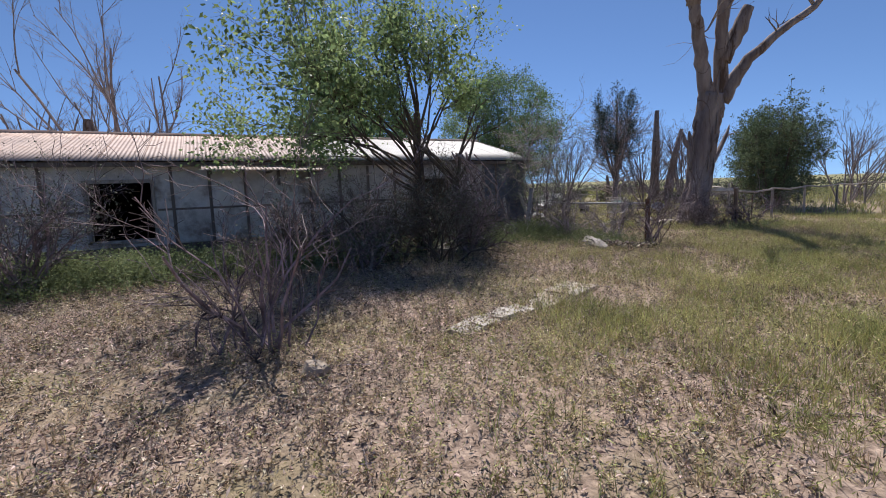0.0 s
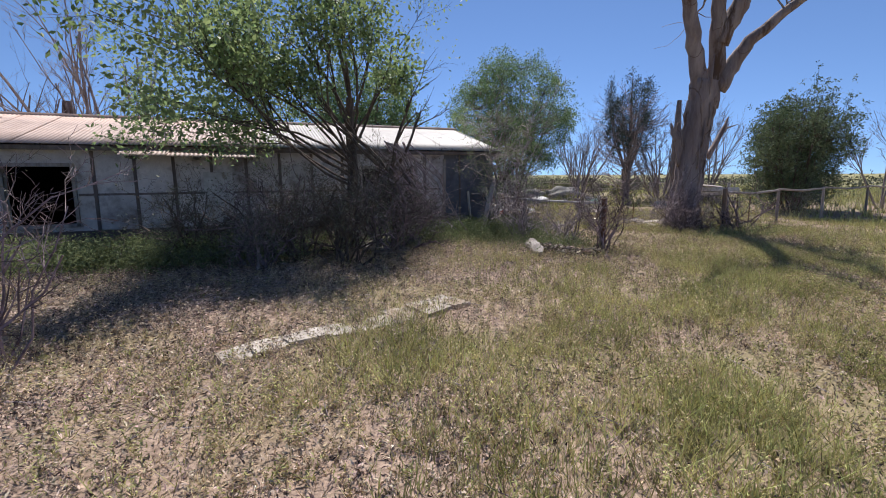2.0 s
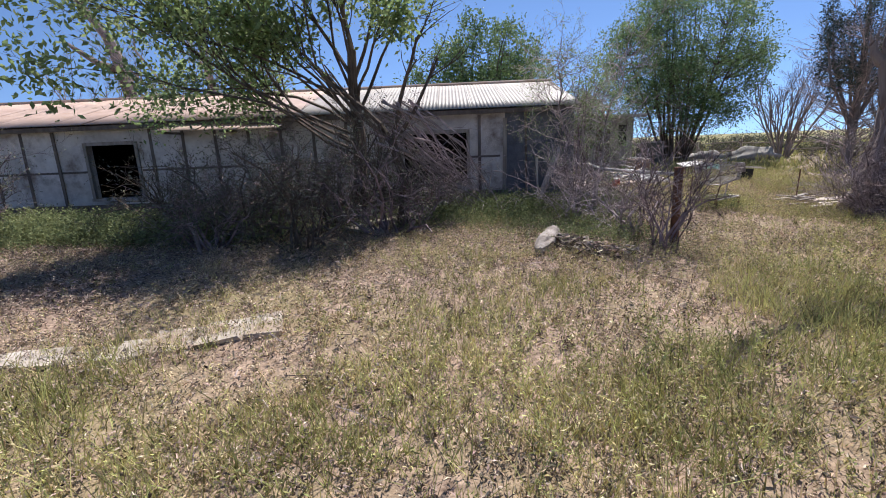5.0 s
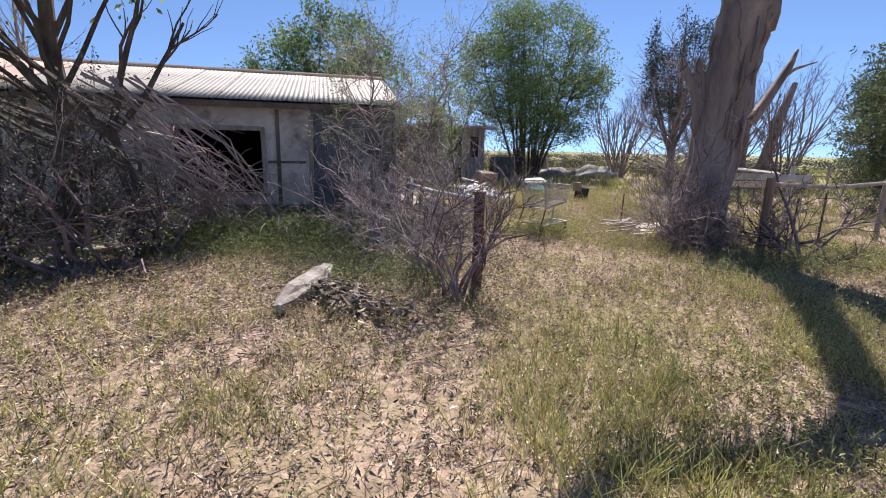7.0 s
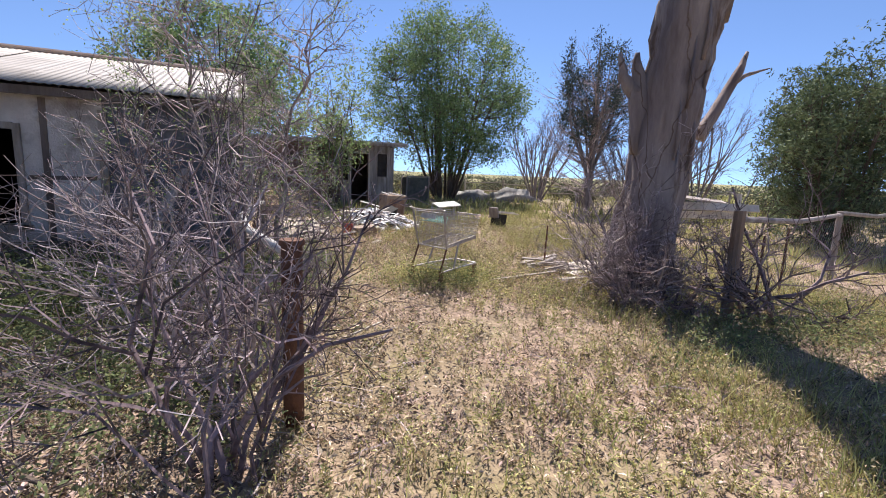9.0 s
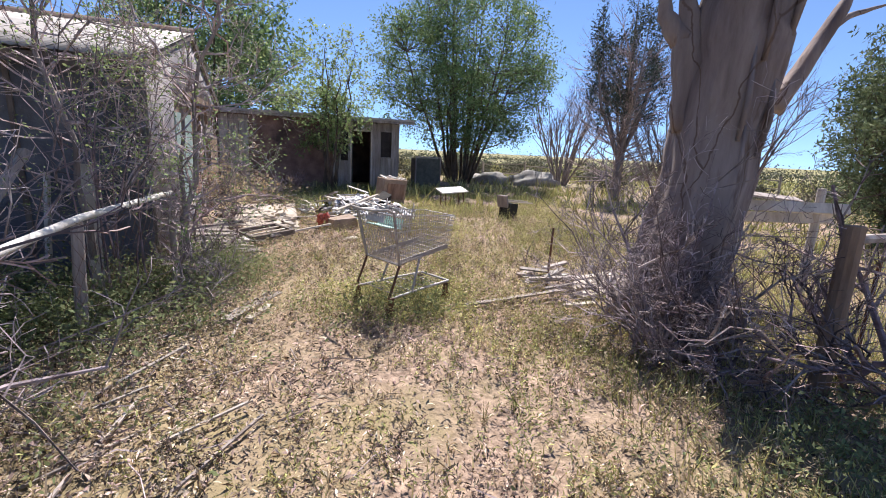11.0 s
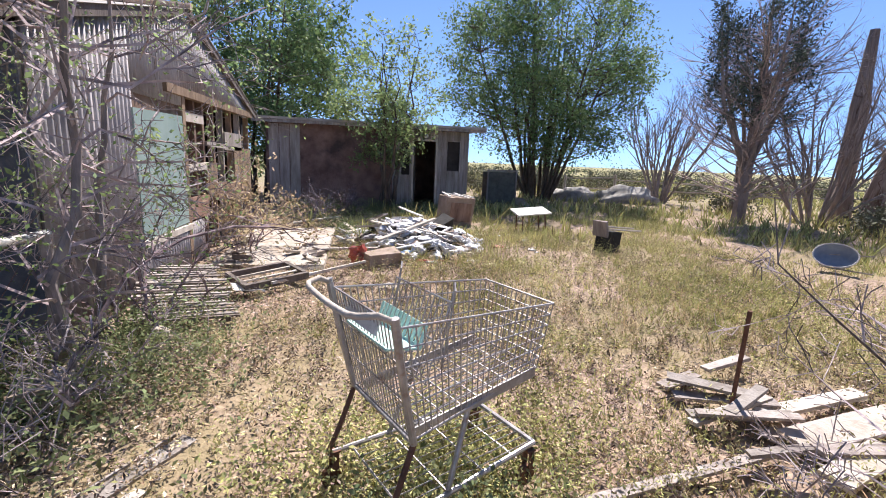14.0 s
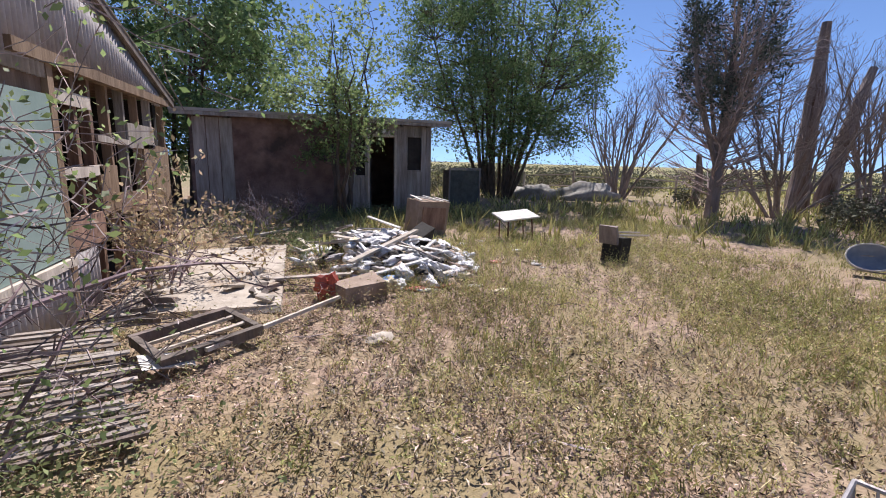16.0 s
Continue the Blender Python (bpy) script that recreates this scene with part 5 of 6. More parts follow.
# ---- shopping cart ----
def shopping_cart():
    cart = thing("shopping_cart", "rusty wire shopping cart with a mint child seat flap", "shopping cart")
    cart.matrix_basis = pose(11.62, 13.545, gz(11.62, 13.5), 0, 0, 24.6)
    w = 0.0027

    def lerp(a, b, t):
        return tuple(a[i] + (b[i] - a[i]) * t for i in range(3))

    RT, RB, FT, FB = (0.04, 0.275, 0.93), (0.13, 0.245, 0.48), (0.84, 0.225, 0.88), (0.80, 0.195, 0.58)

    def m(p, s):
        return (p[0], p[1] * s, p[2])

    def grid(name, a, b, c, d, nu, nv, edge=0.0045):
        """Wires between the edges a-b (top) and c-d (bottom)."""
        g = Geo()
        for p, q in ((a, b), (c, d)):
            g.rod(p, q, edge, 6)
        panel = part(name, g, M_WIRE, cart)
        for i in range(nu + 1):
            g = Geo()
            g.rod(lerp(a, b, i / nu), lerp(c, d, i / nu), w, 4)
            part("wire", g, M_WIRE, panel)
        for j in range(1, nv):
            g = Geo()
            g.rod(lerp(a, c, j / nv), lerp(b, d, j / nv), w * 1.2, 5)
            part("cross_wire", g, M_WIRE, panel)

    grid("side_grid", m(RT, 1), m(FT, 1), m(RB, 1), m(FB, 1), 24, 6)
    grid("side_grid", m(RT, -1), m(FT, -1), m(RB, -1), m(FB, -1), 24, 6)
    grid("front_grid", m(FT, 1), m(FT, -1), m(FB, 1), m(FB, -1), 14, 6)
    grid("rear_gate", m(RT, 1), m(RT, -1), m(RB, 1), m(RB, -1), 20, 3)
    grid("basket_floor", m(RB, 1), m(RB, -1), m(FB, 1), m(FB, -1), 16, 8)
    # child seat back with two loops, and the mint flap
    g = Geo()
    for x, z in ((0.30, 0.96), (0.25, 0.81), (0.20, 0.66)):
        g.rod((x, -0.21, z), (x, 0.21, z), 0.004, 5)
    for y in (-0.2, 0.2):
        g.tube([Vector((0.27, y, 0.7)), Vector((0.32, y, 1.0)), Vector((0.34, y + 0.03, 1.02)), Vector((0.35, y + 0.05, 0.98)), Vector((0.29, y + 0.05, 0.7))], [0.004] * 5, 5)
    seat_back = part("seat_back", g, M_WIRE, cart)
    for i in range(13):
        g = Geo()
        g.rod((0.30, -0.2 + 0.4 * i / 12, 0.96), (0.20, -0.2 + 0.4 * i / 12, 0.66), w, 4)
        part("wire", g, M_WIRE, seat_back)
    g = Geo()
    g.box((0.12, 0, 0.80), (0.14, 0.34, 0.008), pose(0, 0, 0, 0, 10, 0))
    part("seat_flap", g, M_MINT, cart, "pale mint plastic seat flap")
    g = Geo()
    g.box((0.192, 0, 0.79), (0.006, 0.35, 0.014), pose(0, 0, 0, 0, 20, 0))
    comb = part("seat_comb", g, M_MINT, cart, "green plastic comb along the flap")
    for i in range(12):
        g = Geo()
        g.box((0.205, -0.165 + 0.33 * i / 11, 0.83), (0.006, 0.016, 0.09), pose(0, 0, 0, 0, 20, 0))
        part("tooth", g, M_MINT, comb)
    g = Geo()
    g.box((0.05, 0.02, 0.88), (0.008, 0.26, 0.07), pose(0, 0, 0, 0, 20, 0))
    part("sign_plate", g, M_WHITE, cart, "blank pale plate under the handle")
    # handle
    g = Geo()
    pts = []
    for k in range(17):
        a = math.pi * k / 16
        pts.append(Vector((-0.10 * min(1, 2.2 * math.sin(a)) - 0.0, 0.3 * (1 - k / 8), 0.985 - 0.02 * math.sin(a))))
    pts[0], pts[16] = Vector((0.03, 0.28, 0.95)), Vector((0.03, -0.28, 0.95))
    pts[1].x = pts[15].x = -0.03
    g.tube(pts, [0.0115] * 17, 10)
    part("handle", g, M_PALEWOOD, cart, "worn pale push handle", True)
    for s in (1, -1):
        g = Geo()
        g.tube([Vector((0.02, 0.282 * s, 0.97)), Vector((0.07, 0.268 * s, 0.7)), Vector((0.125, 0.252 * s, 0.47))], [0.015, 0.014, 0.014], 8)
        part("upright", g, M_WIRE, cart)
        g = Geo()
        g.tube([Vector((0.125, 0.252 * s, 0.47)), Vector((0.06, 0.256 * s, 0.3)), Vector((0.0, 0.26 * s, 0.17))], [0.012, 0.012, 0.012], 8)
        part("leg", g, M_RUST, cart)
        g = Geo()
        g.tube([Vector((0.42, 0.2 * s, 0.53)), Vector((0.36, 0.22 * s, 0.36)), Vector((0.3, 0.24 * s, 0.2))], [0.012, 0.012, 0.012], 8)
        part("leg", g, M_WIRE, cart)
        g = Geo()
        g.tube([Vector((0.0, 0.26 * s, 0.17)), Vector((0.4, 0.235 * s, 0.19)), Vector((0.82, 0.2 * s, 0.2))], [0.012, 0.012, 0.012], 8)
        part("lower_rail", g, M_WIRE, cart)
        g = Geo()
        g.box((0.46, 0.215 * s, 0.53), (0.62, 0.006, 0.045), pose(0, 0, 0, 0, -8.5, 0))
        part("side_plate", g, M_WIRE, cart)
        for x in (0.02, 0.78):
            y = (0.26 if x < 0.5 else 0.2) * s
            g = Geo()
            g.tube([Vector((x, y - 0.012, 0.05)), Vector((x, y + 0.012, 0.05))], [0.05, 0.05], 18)
            wheel = part("wheel", g, M_RUST, cart, "rusty caster wheel")
            g = Geo()
            g.box((x + 0.01, y - 0.02, 0.11), (0.03, 0.005, 0.13))
            g.box((x + 0.01, y + 0.02, 0.11), (0.03, 0.005, 0.13))
            g.box((x + 0.01, y, 0.175), (0.05, 0.045, 0.008))
            part("fork", g, M_RUST, wheel)
    g = Geo()
    g.rod((0.82, -0.2, 0.2), (0.82, 0.2, 0.2), 0.012, 8)
    part("front_bar", g, M_WIRE, cart)
    g = Geo()
    g.rod((0.125, -0.25, 0.47), (0.125, 0.25, 0.47), 0.009, 8)
    part("cross_bar", g, M_WIRE, cart)
    g = Geo()
    g.rod((0.1, -0.23, 0.19), (0.1, 0.23, 0.19), 0.005, 5)
    tray = part("lower_tray", g, M_WIRE, cart)
    for i in range(9):
        y = -0.2 + 0.4 * i / 8
        g = Geo()
        g.rod((0.1, y, 0.185), (0.82, y * 0.9, 0.2), w, 4)
        part("wire", g, M_WIRE, tray)
    for x in (0.3, 0.5, 0.68):
        g = Geo()
        g.rod((x, -0.23, 0.19), (x, 0.23, 0.19), 0.004, 4)
        part("cross_wire", g, M_WIRE, tray)


shopping_cart()


# ---- fences ----
def wire_net(a, b, z0, z1, mesh):
    g = Geo()
    d = Vector(b) - Vector(a)
    n = int(d.length / mesh)
    rows = int((z1 - z0) / mesh)
    for i in range(n + 1):
        for s in (-1, 1):
            t0, t1 = i / n, (i + s * rows) / n
            k = 1.0
            if t1 < 0:
                k = t0 / (t0 - t1)
            elif t1 > 1:
                k = (1 - t0) / (t1 - t0)
            if k <= 0:
                continue
            p, q = Vector(a) + d * t0, Vector(a) + d * (t0 + (t1 - t0) * k)
            g.rod((p.x, p.y, z0), (q.x, q.y, z0 + (z1 - z0) * k), 0.0016, 3)
    return g


def yard_fence():
    fence = thing("fence", "sagging wire fence with wooden posts and a pole rail", "fence")
    rng = random.Random(7)
    posts = [(14.33, 11.3), (17.9, 12.1), (21.2, 12.6), (24.8, 13.0), (28.6, 13.4), (33, 13.8)]
    for k, (x, y) in enumerate(posts):
        g = Geo()
        h = 1.22 if k == 0 else 1.15
        r = 0.062 if k == 0 else 0.045
        lean = rng.uniform(-0.06, 0.06)
        g.tube([Vector((x, y, -0.1)), Vector((x + lean * 0.5, y, h * 0.5)), Vector((x + lean, y, h))], [r * 1.05, r, r * 0.92], 9, 0.07, rng)
        part("post", g, M_BROWNWOOD if k == 0 else M_GREYWOOD, fence)
    for (x0, y0), (x1, y1) in zip(posts, posts[1:]):
        g = Geo()
        g.tube([Vector((x0, y0, 1.13)), Vector(((x0 + x1) / 2, (y0 + y1) / 2, 1.05)), Vector((x1, y1, 1.1))], [0.032, 0.036, 0.03], 7, 0.06, rng)
        part("pole_rail", g, M_GREYWOOD, fence)
        part("wire_net", wire_net((x0, y0, 0), (x1, y1, 0), 0.06, 1.0, 0.11), M_WIRE, fence)
    for x, y, h in ((15.2, 11.55, 0.9), (15.4, 13.2, 1.0), (16.1, 11.8, 0.95)):
        g = Geo()
        g.rod((x, y, -0.05), (x, y, h), 0.016, 5)
        part("stake", g, M_RUST, fence)


yard_fence()


def plank(name, a, b, wd, th, m, label, group="", roll=0.0):
    """A board from a to b."""
    a, b = Vector(a), Vector(b)
    d = b - a
    g = Geo()
    q = d.to_track_quat("X", "Z").to_matrix().to_4x4() @ pose(0, 0, 0, roll, 0, 0)
    g.box((a + b) / 2, (d.length, wd, th), q, min(th, wd) * 0.12)
    return single(name, g, m, label, "plank", group)


for k, (a, b) in enumerate((((15.2, 13.3, 1.14), (17.1, 12.85, 1.12)), ((15.3, 13.45, 0.98), (17.0, 12.95, 1.0)), ((15.25, 13.1, 1.3), (16.6, 13.1, 1.2)))):
    plank("plank", a, b, 0.12, 0.03, M_PALEWOOD if k < 2 else M_GREYWOOD, "bleached board wedged behind the dead trunk", "boards behind the trunk", 70 if k < 2 else 20)
for x, y in ((15.4, 13.32), (16.8, 13.0)):
    g = Geo()
    g.tube([Vector((x, y, -0.1)), Vector((x, y, 1.35))], [0.05, 0.045], 8, 0.06)
    single("fence_post", g, M_GREYWOOD, "short grey post carrying loose boards", "post", "posts behind the trunk")

# rusty pipe post and the white pipe rail
g = Geo()
g.tube([Vector((9.72, 10.78, -0.1)), Vector((9.72, 10.78, 1.06)), Vector((9.72, 10.78, 1.08))], [0.06, 0.06, 0.056], 14)
post = single("pipe_post", g, M_RUST, "thick rusty steel pipe post among bare shrubs", "post", smooth=True)
g = Geo()
g.tube([Vector((9.72, 10.78, 1.055)), Vector((9.72, 10.78, 1.085))], [0.072, 0.072], 14)
part("collar", g, M_RUST, post)
rail = thing("pipe_rail", "white-painted pipe rail on a leaning post by the house corner", "rail")
g = Geo()
g.tube([Vector((9.72, 10.85, 0.98)), Vector((9.5, 12.2, 0.96)), Vector((9.45, 13.5, 0.95)), Vector((9.72, 15.15, 0.97))], [0.028] * 4, 10)
part("rail", g, M_WHITE, rail, "", True)
g = Geo()
g.tube([Vector((9.38, 13.45, -0.1)), Vector((9.42, 13.5, 0.92))], [0.045, 0.04], 8)
part("post", g, M_GREYWOOD, rail)
g = Geo()
g.rod((9.72, 15.12, -0.1), (9.72, 15.12, 0.97), 0.035, 8)
part("post", g, M_GREYWOOD, rail)
part("wire_net", wire_net((9.36, 12.9, 0), (9.7, 15.1, 0), 0.05, 0.85, 0.12), M_RUST, rail)
plank("leaning_post", (8.2, 13.75, 0.0), (8.85, 14.3, 1.4), 0.11, 0.06, M_GREYWOOD, "grey post leaning askew before the dark boarding")
plank("white_board", (8.56, 15.12, 0.0), (8.56, 15.38, 1.13), 0.09, 0.03, M_WHITE, "short white board propped against the house front", "", 90)
plank("leaning_board", (9.15, 14.6, 0.0), (9.0, 15.1, 1.25), 0.12, 0.04, M_PALEWOOD, "pale board leaning on the dark boarding")

# ---- yard things ----
rng = random.Random(55)


def stone(x, y, s, label, seed, m=M_STONE, flat=0.6):
    g = Geo()
    g.lump((x, y, gz(x, y) + s * flat * 0.45), (s, s * 0.8, s * flat), seed, 2, 0.45)
    single("stone", g, m, label, "stone", "stones")


stone(0.61, 6.76, 0.13, "small reddish stone on the litter", 1)
g = Geo()
g.box((9.93, 14.62, gz(9.93, 14.62) + 0.09), (0.3, 0.24, 0.2), pose(0, 0, 0, 4, -6, 24), 0.035, rng)
single("sandstone_block", g, M_STONE, "pale squarish sandstone block in the weeds", "stone")
stone(10.05, 15.75, 0.11, "small pale stone by the weeds", 6, M_CONCRETE)
stone(12.0, 17.25, 0.12, "white lump of plaster in the grass", 4, M_CONCRETE, 0.4)

# broken concrete path pieces
for k in range(9):
    t = k / 8
    x, y = 2.3 + 2.45 * t, 7.12 + 0.8 * t
    g = Geo()
    wx, wy = rng.uniform(0.3, 0.45), rng.uniform(0.28, 0.4) if k < 6 else rng.uniform(0.5, 0.62)
    g.box((x, y + (0.08 if k >= 6 else 0), gz(x, y) + rng.uniform(0.0, 0.02)), (wx, wy, 0.05), pose(0, 0, 0, rng.uniform(-3, 3), rng.uniform(-4, 4), 18 + rng.uniform(-10, 10)), 0.018, rng)
    single("paving_slab", g, M_CONCRETE, "broken pale concrete slab half sunk in grass", "slab", "broken path slabs")
for x, y, a in ((5.35, 13.75, 10), (5.15, 13.2, 40), (4.9, 12.3, -20), (5.6, 13.3, 70)):
    g = Geo()
    g.box((x, y, gz(x, y) + 0.09), (rng.uniform(0.4, 0.8), 0.3, 0.05), pose(0, 0, 0, rng.uniform(-8, 8), rng.uniform(-8, 8), a), 0.015, rng)
    single("loose_slab", g, M_CONCRETE, "grey loose slab among the weeds", "slab", "loose slabs")

# rotten log
log = thing("rotten_log", "bleached split log crumbling into dark flakes", "log")
g = Geo()
pts = [Vector((7.64 + 0.055 * k + rng.gauss(0, 0.012), 10.15 + 0.14 * k, 0.085 + 0.012 * k + rng.gauss(0, 0.008))) for k in range(9)]
g.tube(pts, [0.05, 0.1, 0.115, 0.12, 0.105, 0.12, 0.1, 0.09, 0.03], 16, 0.2, rng)
part("trunk_piece", g, M_GREYWOOD, log, "bleached split length of trunk")
for k in range(7):
    g = Geo()
    o, lift = rng.uniform(-0.15, 0.15), 0.04 + 0.17 * rng.random()
    y0, y1 = 10.25 + rng.uniform(0, 0.35), 11.0 + rng.uniform(-0.2, 0.3)
    pts = [Vector((7.7 + o + 0.32 * (y0 + (y1 - y0) * t - 10.2) + rng.gauss(0, 0.02), y0 + (y1 - y0) * t, lift * (0.45 + 0.9 * t) + rng.gauss(0, 0.012))) for t in (0, 0.25, 0.5, 0.75, 1)]
    r = rng.uniform(0.025, 0.06)
    g.tube(pts, [r * 0.4, r, r * 0.9, r, r * 0.3], 7, 0.4, rng)
    part("trunk_piece", g, M_PALEWOOD if k % 3 else M_GREYWOOD, log)
for m, n_ in ((M_LITTER, 170), (M_BARK_FAR, 60), (M_BARK, 110)):
    g = Geo()
    for _ in range(n_):
        u = rng.random()
        x = 7.9 + 0.75 * u + rng.gauss(0, 0.13)
        y = 10.75 - 0.85 * u + rng.gauss(0, 0.16)
        g.box((x, y, gz(x, y) + rng.uniform(0.01, 0.2 - 0.1 * u)), (rng.uniform(0.04, 0.17), rng.uniform(0.012, 0.04), rng.uniform(0.005, 0.02)),
              pose(0, 0, 0, rng.uniform(-40, 40), rng.uniform(-35, 35), rng.gauss(-50, 45)), 0.007, rng)
    ob = part("bark_scatter", g, m, log, "loose flakes of rotten bark")
    ob["kind"] = "stuff"

# boards and chips by the dead trunk
for k in range(11):
    x, y = rng.uniform(13.55, 14.25), rng.uniform(13.6, 14.8)
    a, l = rng.uniform(-0.7, 0.5), rng.uniform(0.3, 0.75)
    z = gz(x, y) + 0.03 + 0.012 * k
    plank("scrap_board", (x, y, z), (x + l * math.cos(a), y + l * math.sin(a), z + rng.uniform(-0.01, 0.06)), rng.uniform(0.05, 0.12), 0.022,
          M_GREYWOOD, "bleached scrap board in a heap by the dead trunk", "scrap boards")
for a, b, w_ in (((14.02, 13.78, 0.07), (14.95, 13.9, 0.1), 0.2), ((13.95, 13.5, 0.05), (14.5, 13.66, 0.08), 0.15), ((14.1, 14.08, 0.06), (15.05, 14.22, 0.07), 0.1), ((13.6, 13.3, 0.04), (13.95, 13.2, 0.07), 0.05)):
    plank("wide_board", a, b, w_, 0.03, M_PALEWOOD, "wide bleached board lying by the foot of the dead trunk", "scrap boards", 4)
plank("long_board", (12.6, 13.55, 0.03), (13.9, 13.75, 0.05), 0.06, 0.02, M_GREYWOOD, "long bleached board lying in the grass")
for k in range(16):
    x, y, a, l = rng.uniform(9.2, 10.6), rng.uniform(11.2, 13.9), rng.uniform(0.6, 1.5), rng.uniform(0.25, 0.7)
    plank("stick", (x, y, gz(x, y) + 0.03), (x + l * math.cos(a), y + l * math.sin(a), gz(x, y) + 0.04), rng.uniform(0.01, 0.026), 0.012, M_GREYWOOD, "bleached stick lying in the leaf litter", "bleached sticks")
g = Geo()
g.rod((13.92, 14.12, -0.1), (13.94, 14.12, 0.72), 0.014, 6)
single("stake", g, M_RUST, "thin rusty steel stake standing in the grass", "stake")

# concrete pad by the gable end
g = Geo()
g.box((10.45, 19.75, 0.02), (1.5, 3.0, 0.1), pose(0, 0, 0, 0.4, -0.4, 0), 0.03, rng)
single("concrete_pad", g, M_CONCRETE, "worn pale concrete pad dusted with soil", "pad")
for k in range(26):
    x, y = rng.uniform(9.75, 11.2), rng.uniform(17.9, 21.5)
    g = Geo()
    s = rng.uniform(0.04, 0.14)
    g.box((x, y, 0.075 + s * 0.15), (s * 2, s, s * 0.35), pose(0, 0, 0, rng.uniform(-10, 10), rng.uniform(-10, 10), rng.uniform(0, 180)), s * 0.15, rng)
    single("rubble_piece", g, rng.choice((M_CONCRETE, M_PALEWOOD, M_BATTEN)), "broken scrap on the concrete pad", "rubble", "scrap on the pad")

# lattice of slats lying by the wall
lat = thing("slatted_panel", "grey slatted panel lying askew by the corrugated wall", "panel")
lat.matrix_basis = pose(9.93, 16.68, 0.16, 4, -5, 112) @ Matrix.Scale(0.9, 4)
for k in range(21):
    g = Geo()
    g.box((-0.85 + 1.7 * k / 20 + rng.uniform(-0.012, 0.012), rng.uniform(-0.03, 0.03), rng.uniform(-0.004, 0.004)), (0.036, rng.uniform(0.72, 0.98), 0.016), pose(0, 0, 0, 0, 0, rng.uniform(-1.5, 1.5)), 0.004, rng)
    part("slat", g, M_GREYWOOD if k % 3 else M_BATTEN, lat)
for k in range(3):
    g = Geo()
    g.box((0, -0.36 + 0.36 * k, -0.03), (rng.uniform(1.6, 1.8), 0.04, 0.045), pose(0, 0, 0, 0, 0, rng.uniform(-1, 1)), 0.003, rng)
    part("runner", g, M_BATTEN, lat)
fr = thing("wooden_frame", "dark empty wooden frame lying on the ground", "frame")
fr.matrix_basis = pose(10.6, 17.4, 0.11, 4, -3, 35) @ Matrix.Scale(0.85, 4)
for c, s in (((0, 0.3, 0), (0.9, 0.06, 0.1)), ((0, -0.3, 0), (0.9, 0.06, 0.1)), ((0.42, 0, 0), (0.06, 0.54, 0.1)), ((-0.42, 0, 0), (0.06, 0.54, 0.1)), ((0, 0.1, 0.02), (0.78, 0.03, 0.03)), ((0, -0.1, 0.02), (0.78, 0.03, 0.03))):
    g = Geo()
    g.box(c, s, None, 0.005, rng)
    part("frame_bar", g, M_BATTEN if s[1] != 0.03 else M_PALEWOOD, fr)


def dead_branch():
    """A long low limb that reaches out from the wall over the slatted panel."""
    rg = random.Random(23)
    ob = thing("dead_branch", "long grey dead branch arching low over the slatted panel", "branch")
    g, tips = Geo(), []
    pts = [Vector(p) for p in ((9.72, 15.5, 0.2), (9.85, 15.8, 0.55), (10.1, 16.3, 0.74), (10.4, 16.8, 0.78), (10.7, 17.2, 0.72), (11.0, 17.6, 0.62))]
    g.tube(pts, [0.02, 0.018, 0.016, 0.013, 0.009, 0.004], 6, 0.1, rg)
    part("limb", g, M_TWIG_RED, ob)
    for k in range(8):
        g = Geo()
        i = rg.randint(1, 4)
        p = pts[i].lerp(pts[i + 1], rg.random())
        grow(g, rg, p, Vector((rg.gauss(0.3, 0.6), rg.gauss(0.4, 0.6), rg.gauss(0.15, 0.4))).normalized(), rg.uniform(0.4, 0.9), 0.008, 2, tips, 0.7, 0.0, 0.34, (2, 3), (0.35, 0.6))
        part("side_twig", g, M_TWIG_RED, ob)


dead_branch()
plank("pole", (10.7, 17.1, 0.1), (11.75, 18.2, 0.1), 0.035, 0.03, M_PALEWOOD, "thin pale pole lying beside the frame")
g = Geo()
g.box((10.45, 17.05, 0.07), (0.32, 0.22, 0.02), pose(0, 0, 0, 5, 8, 20), 0.02, rng)
single("scrap_sheet", g, M_WHITE, "white scrap sheet under the frame", "scrap")


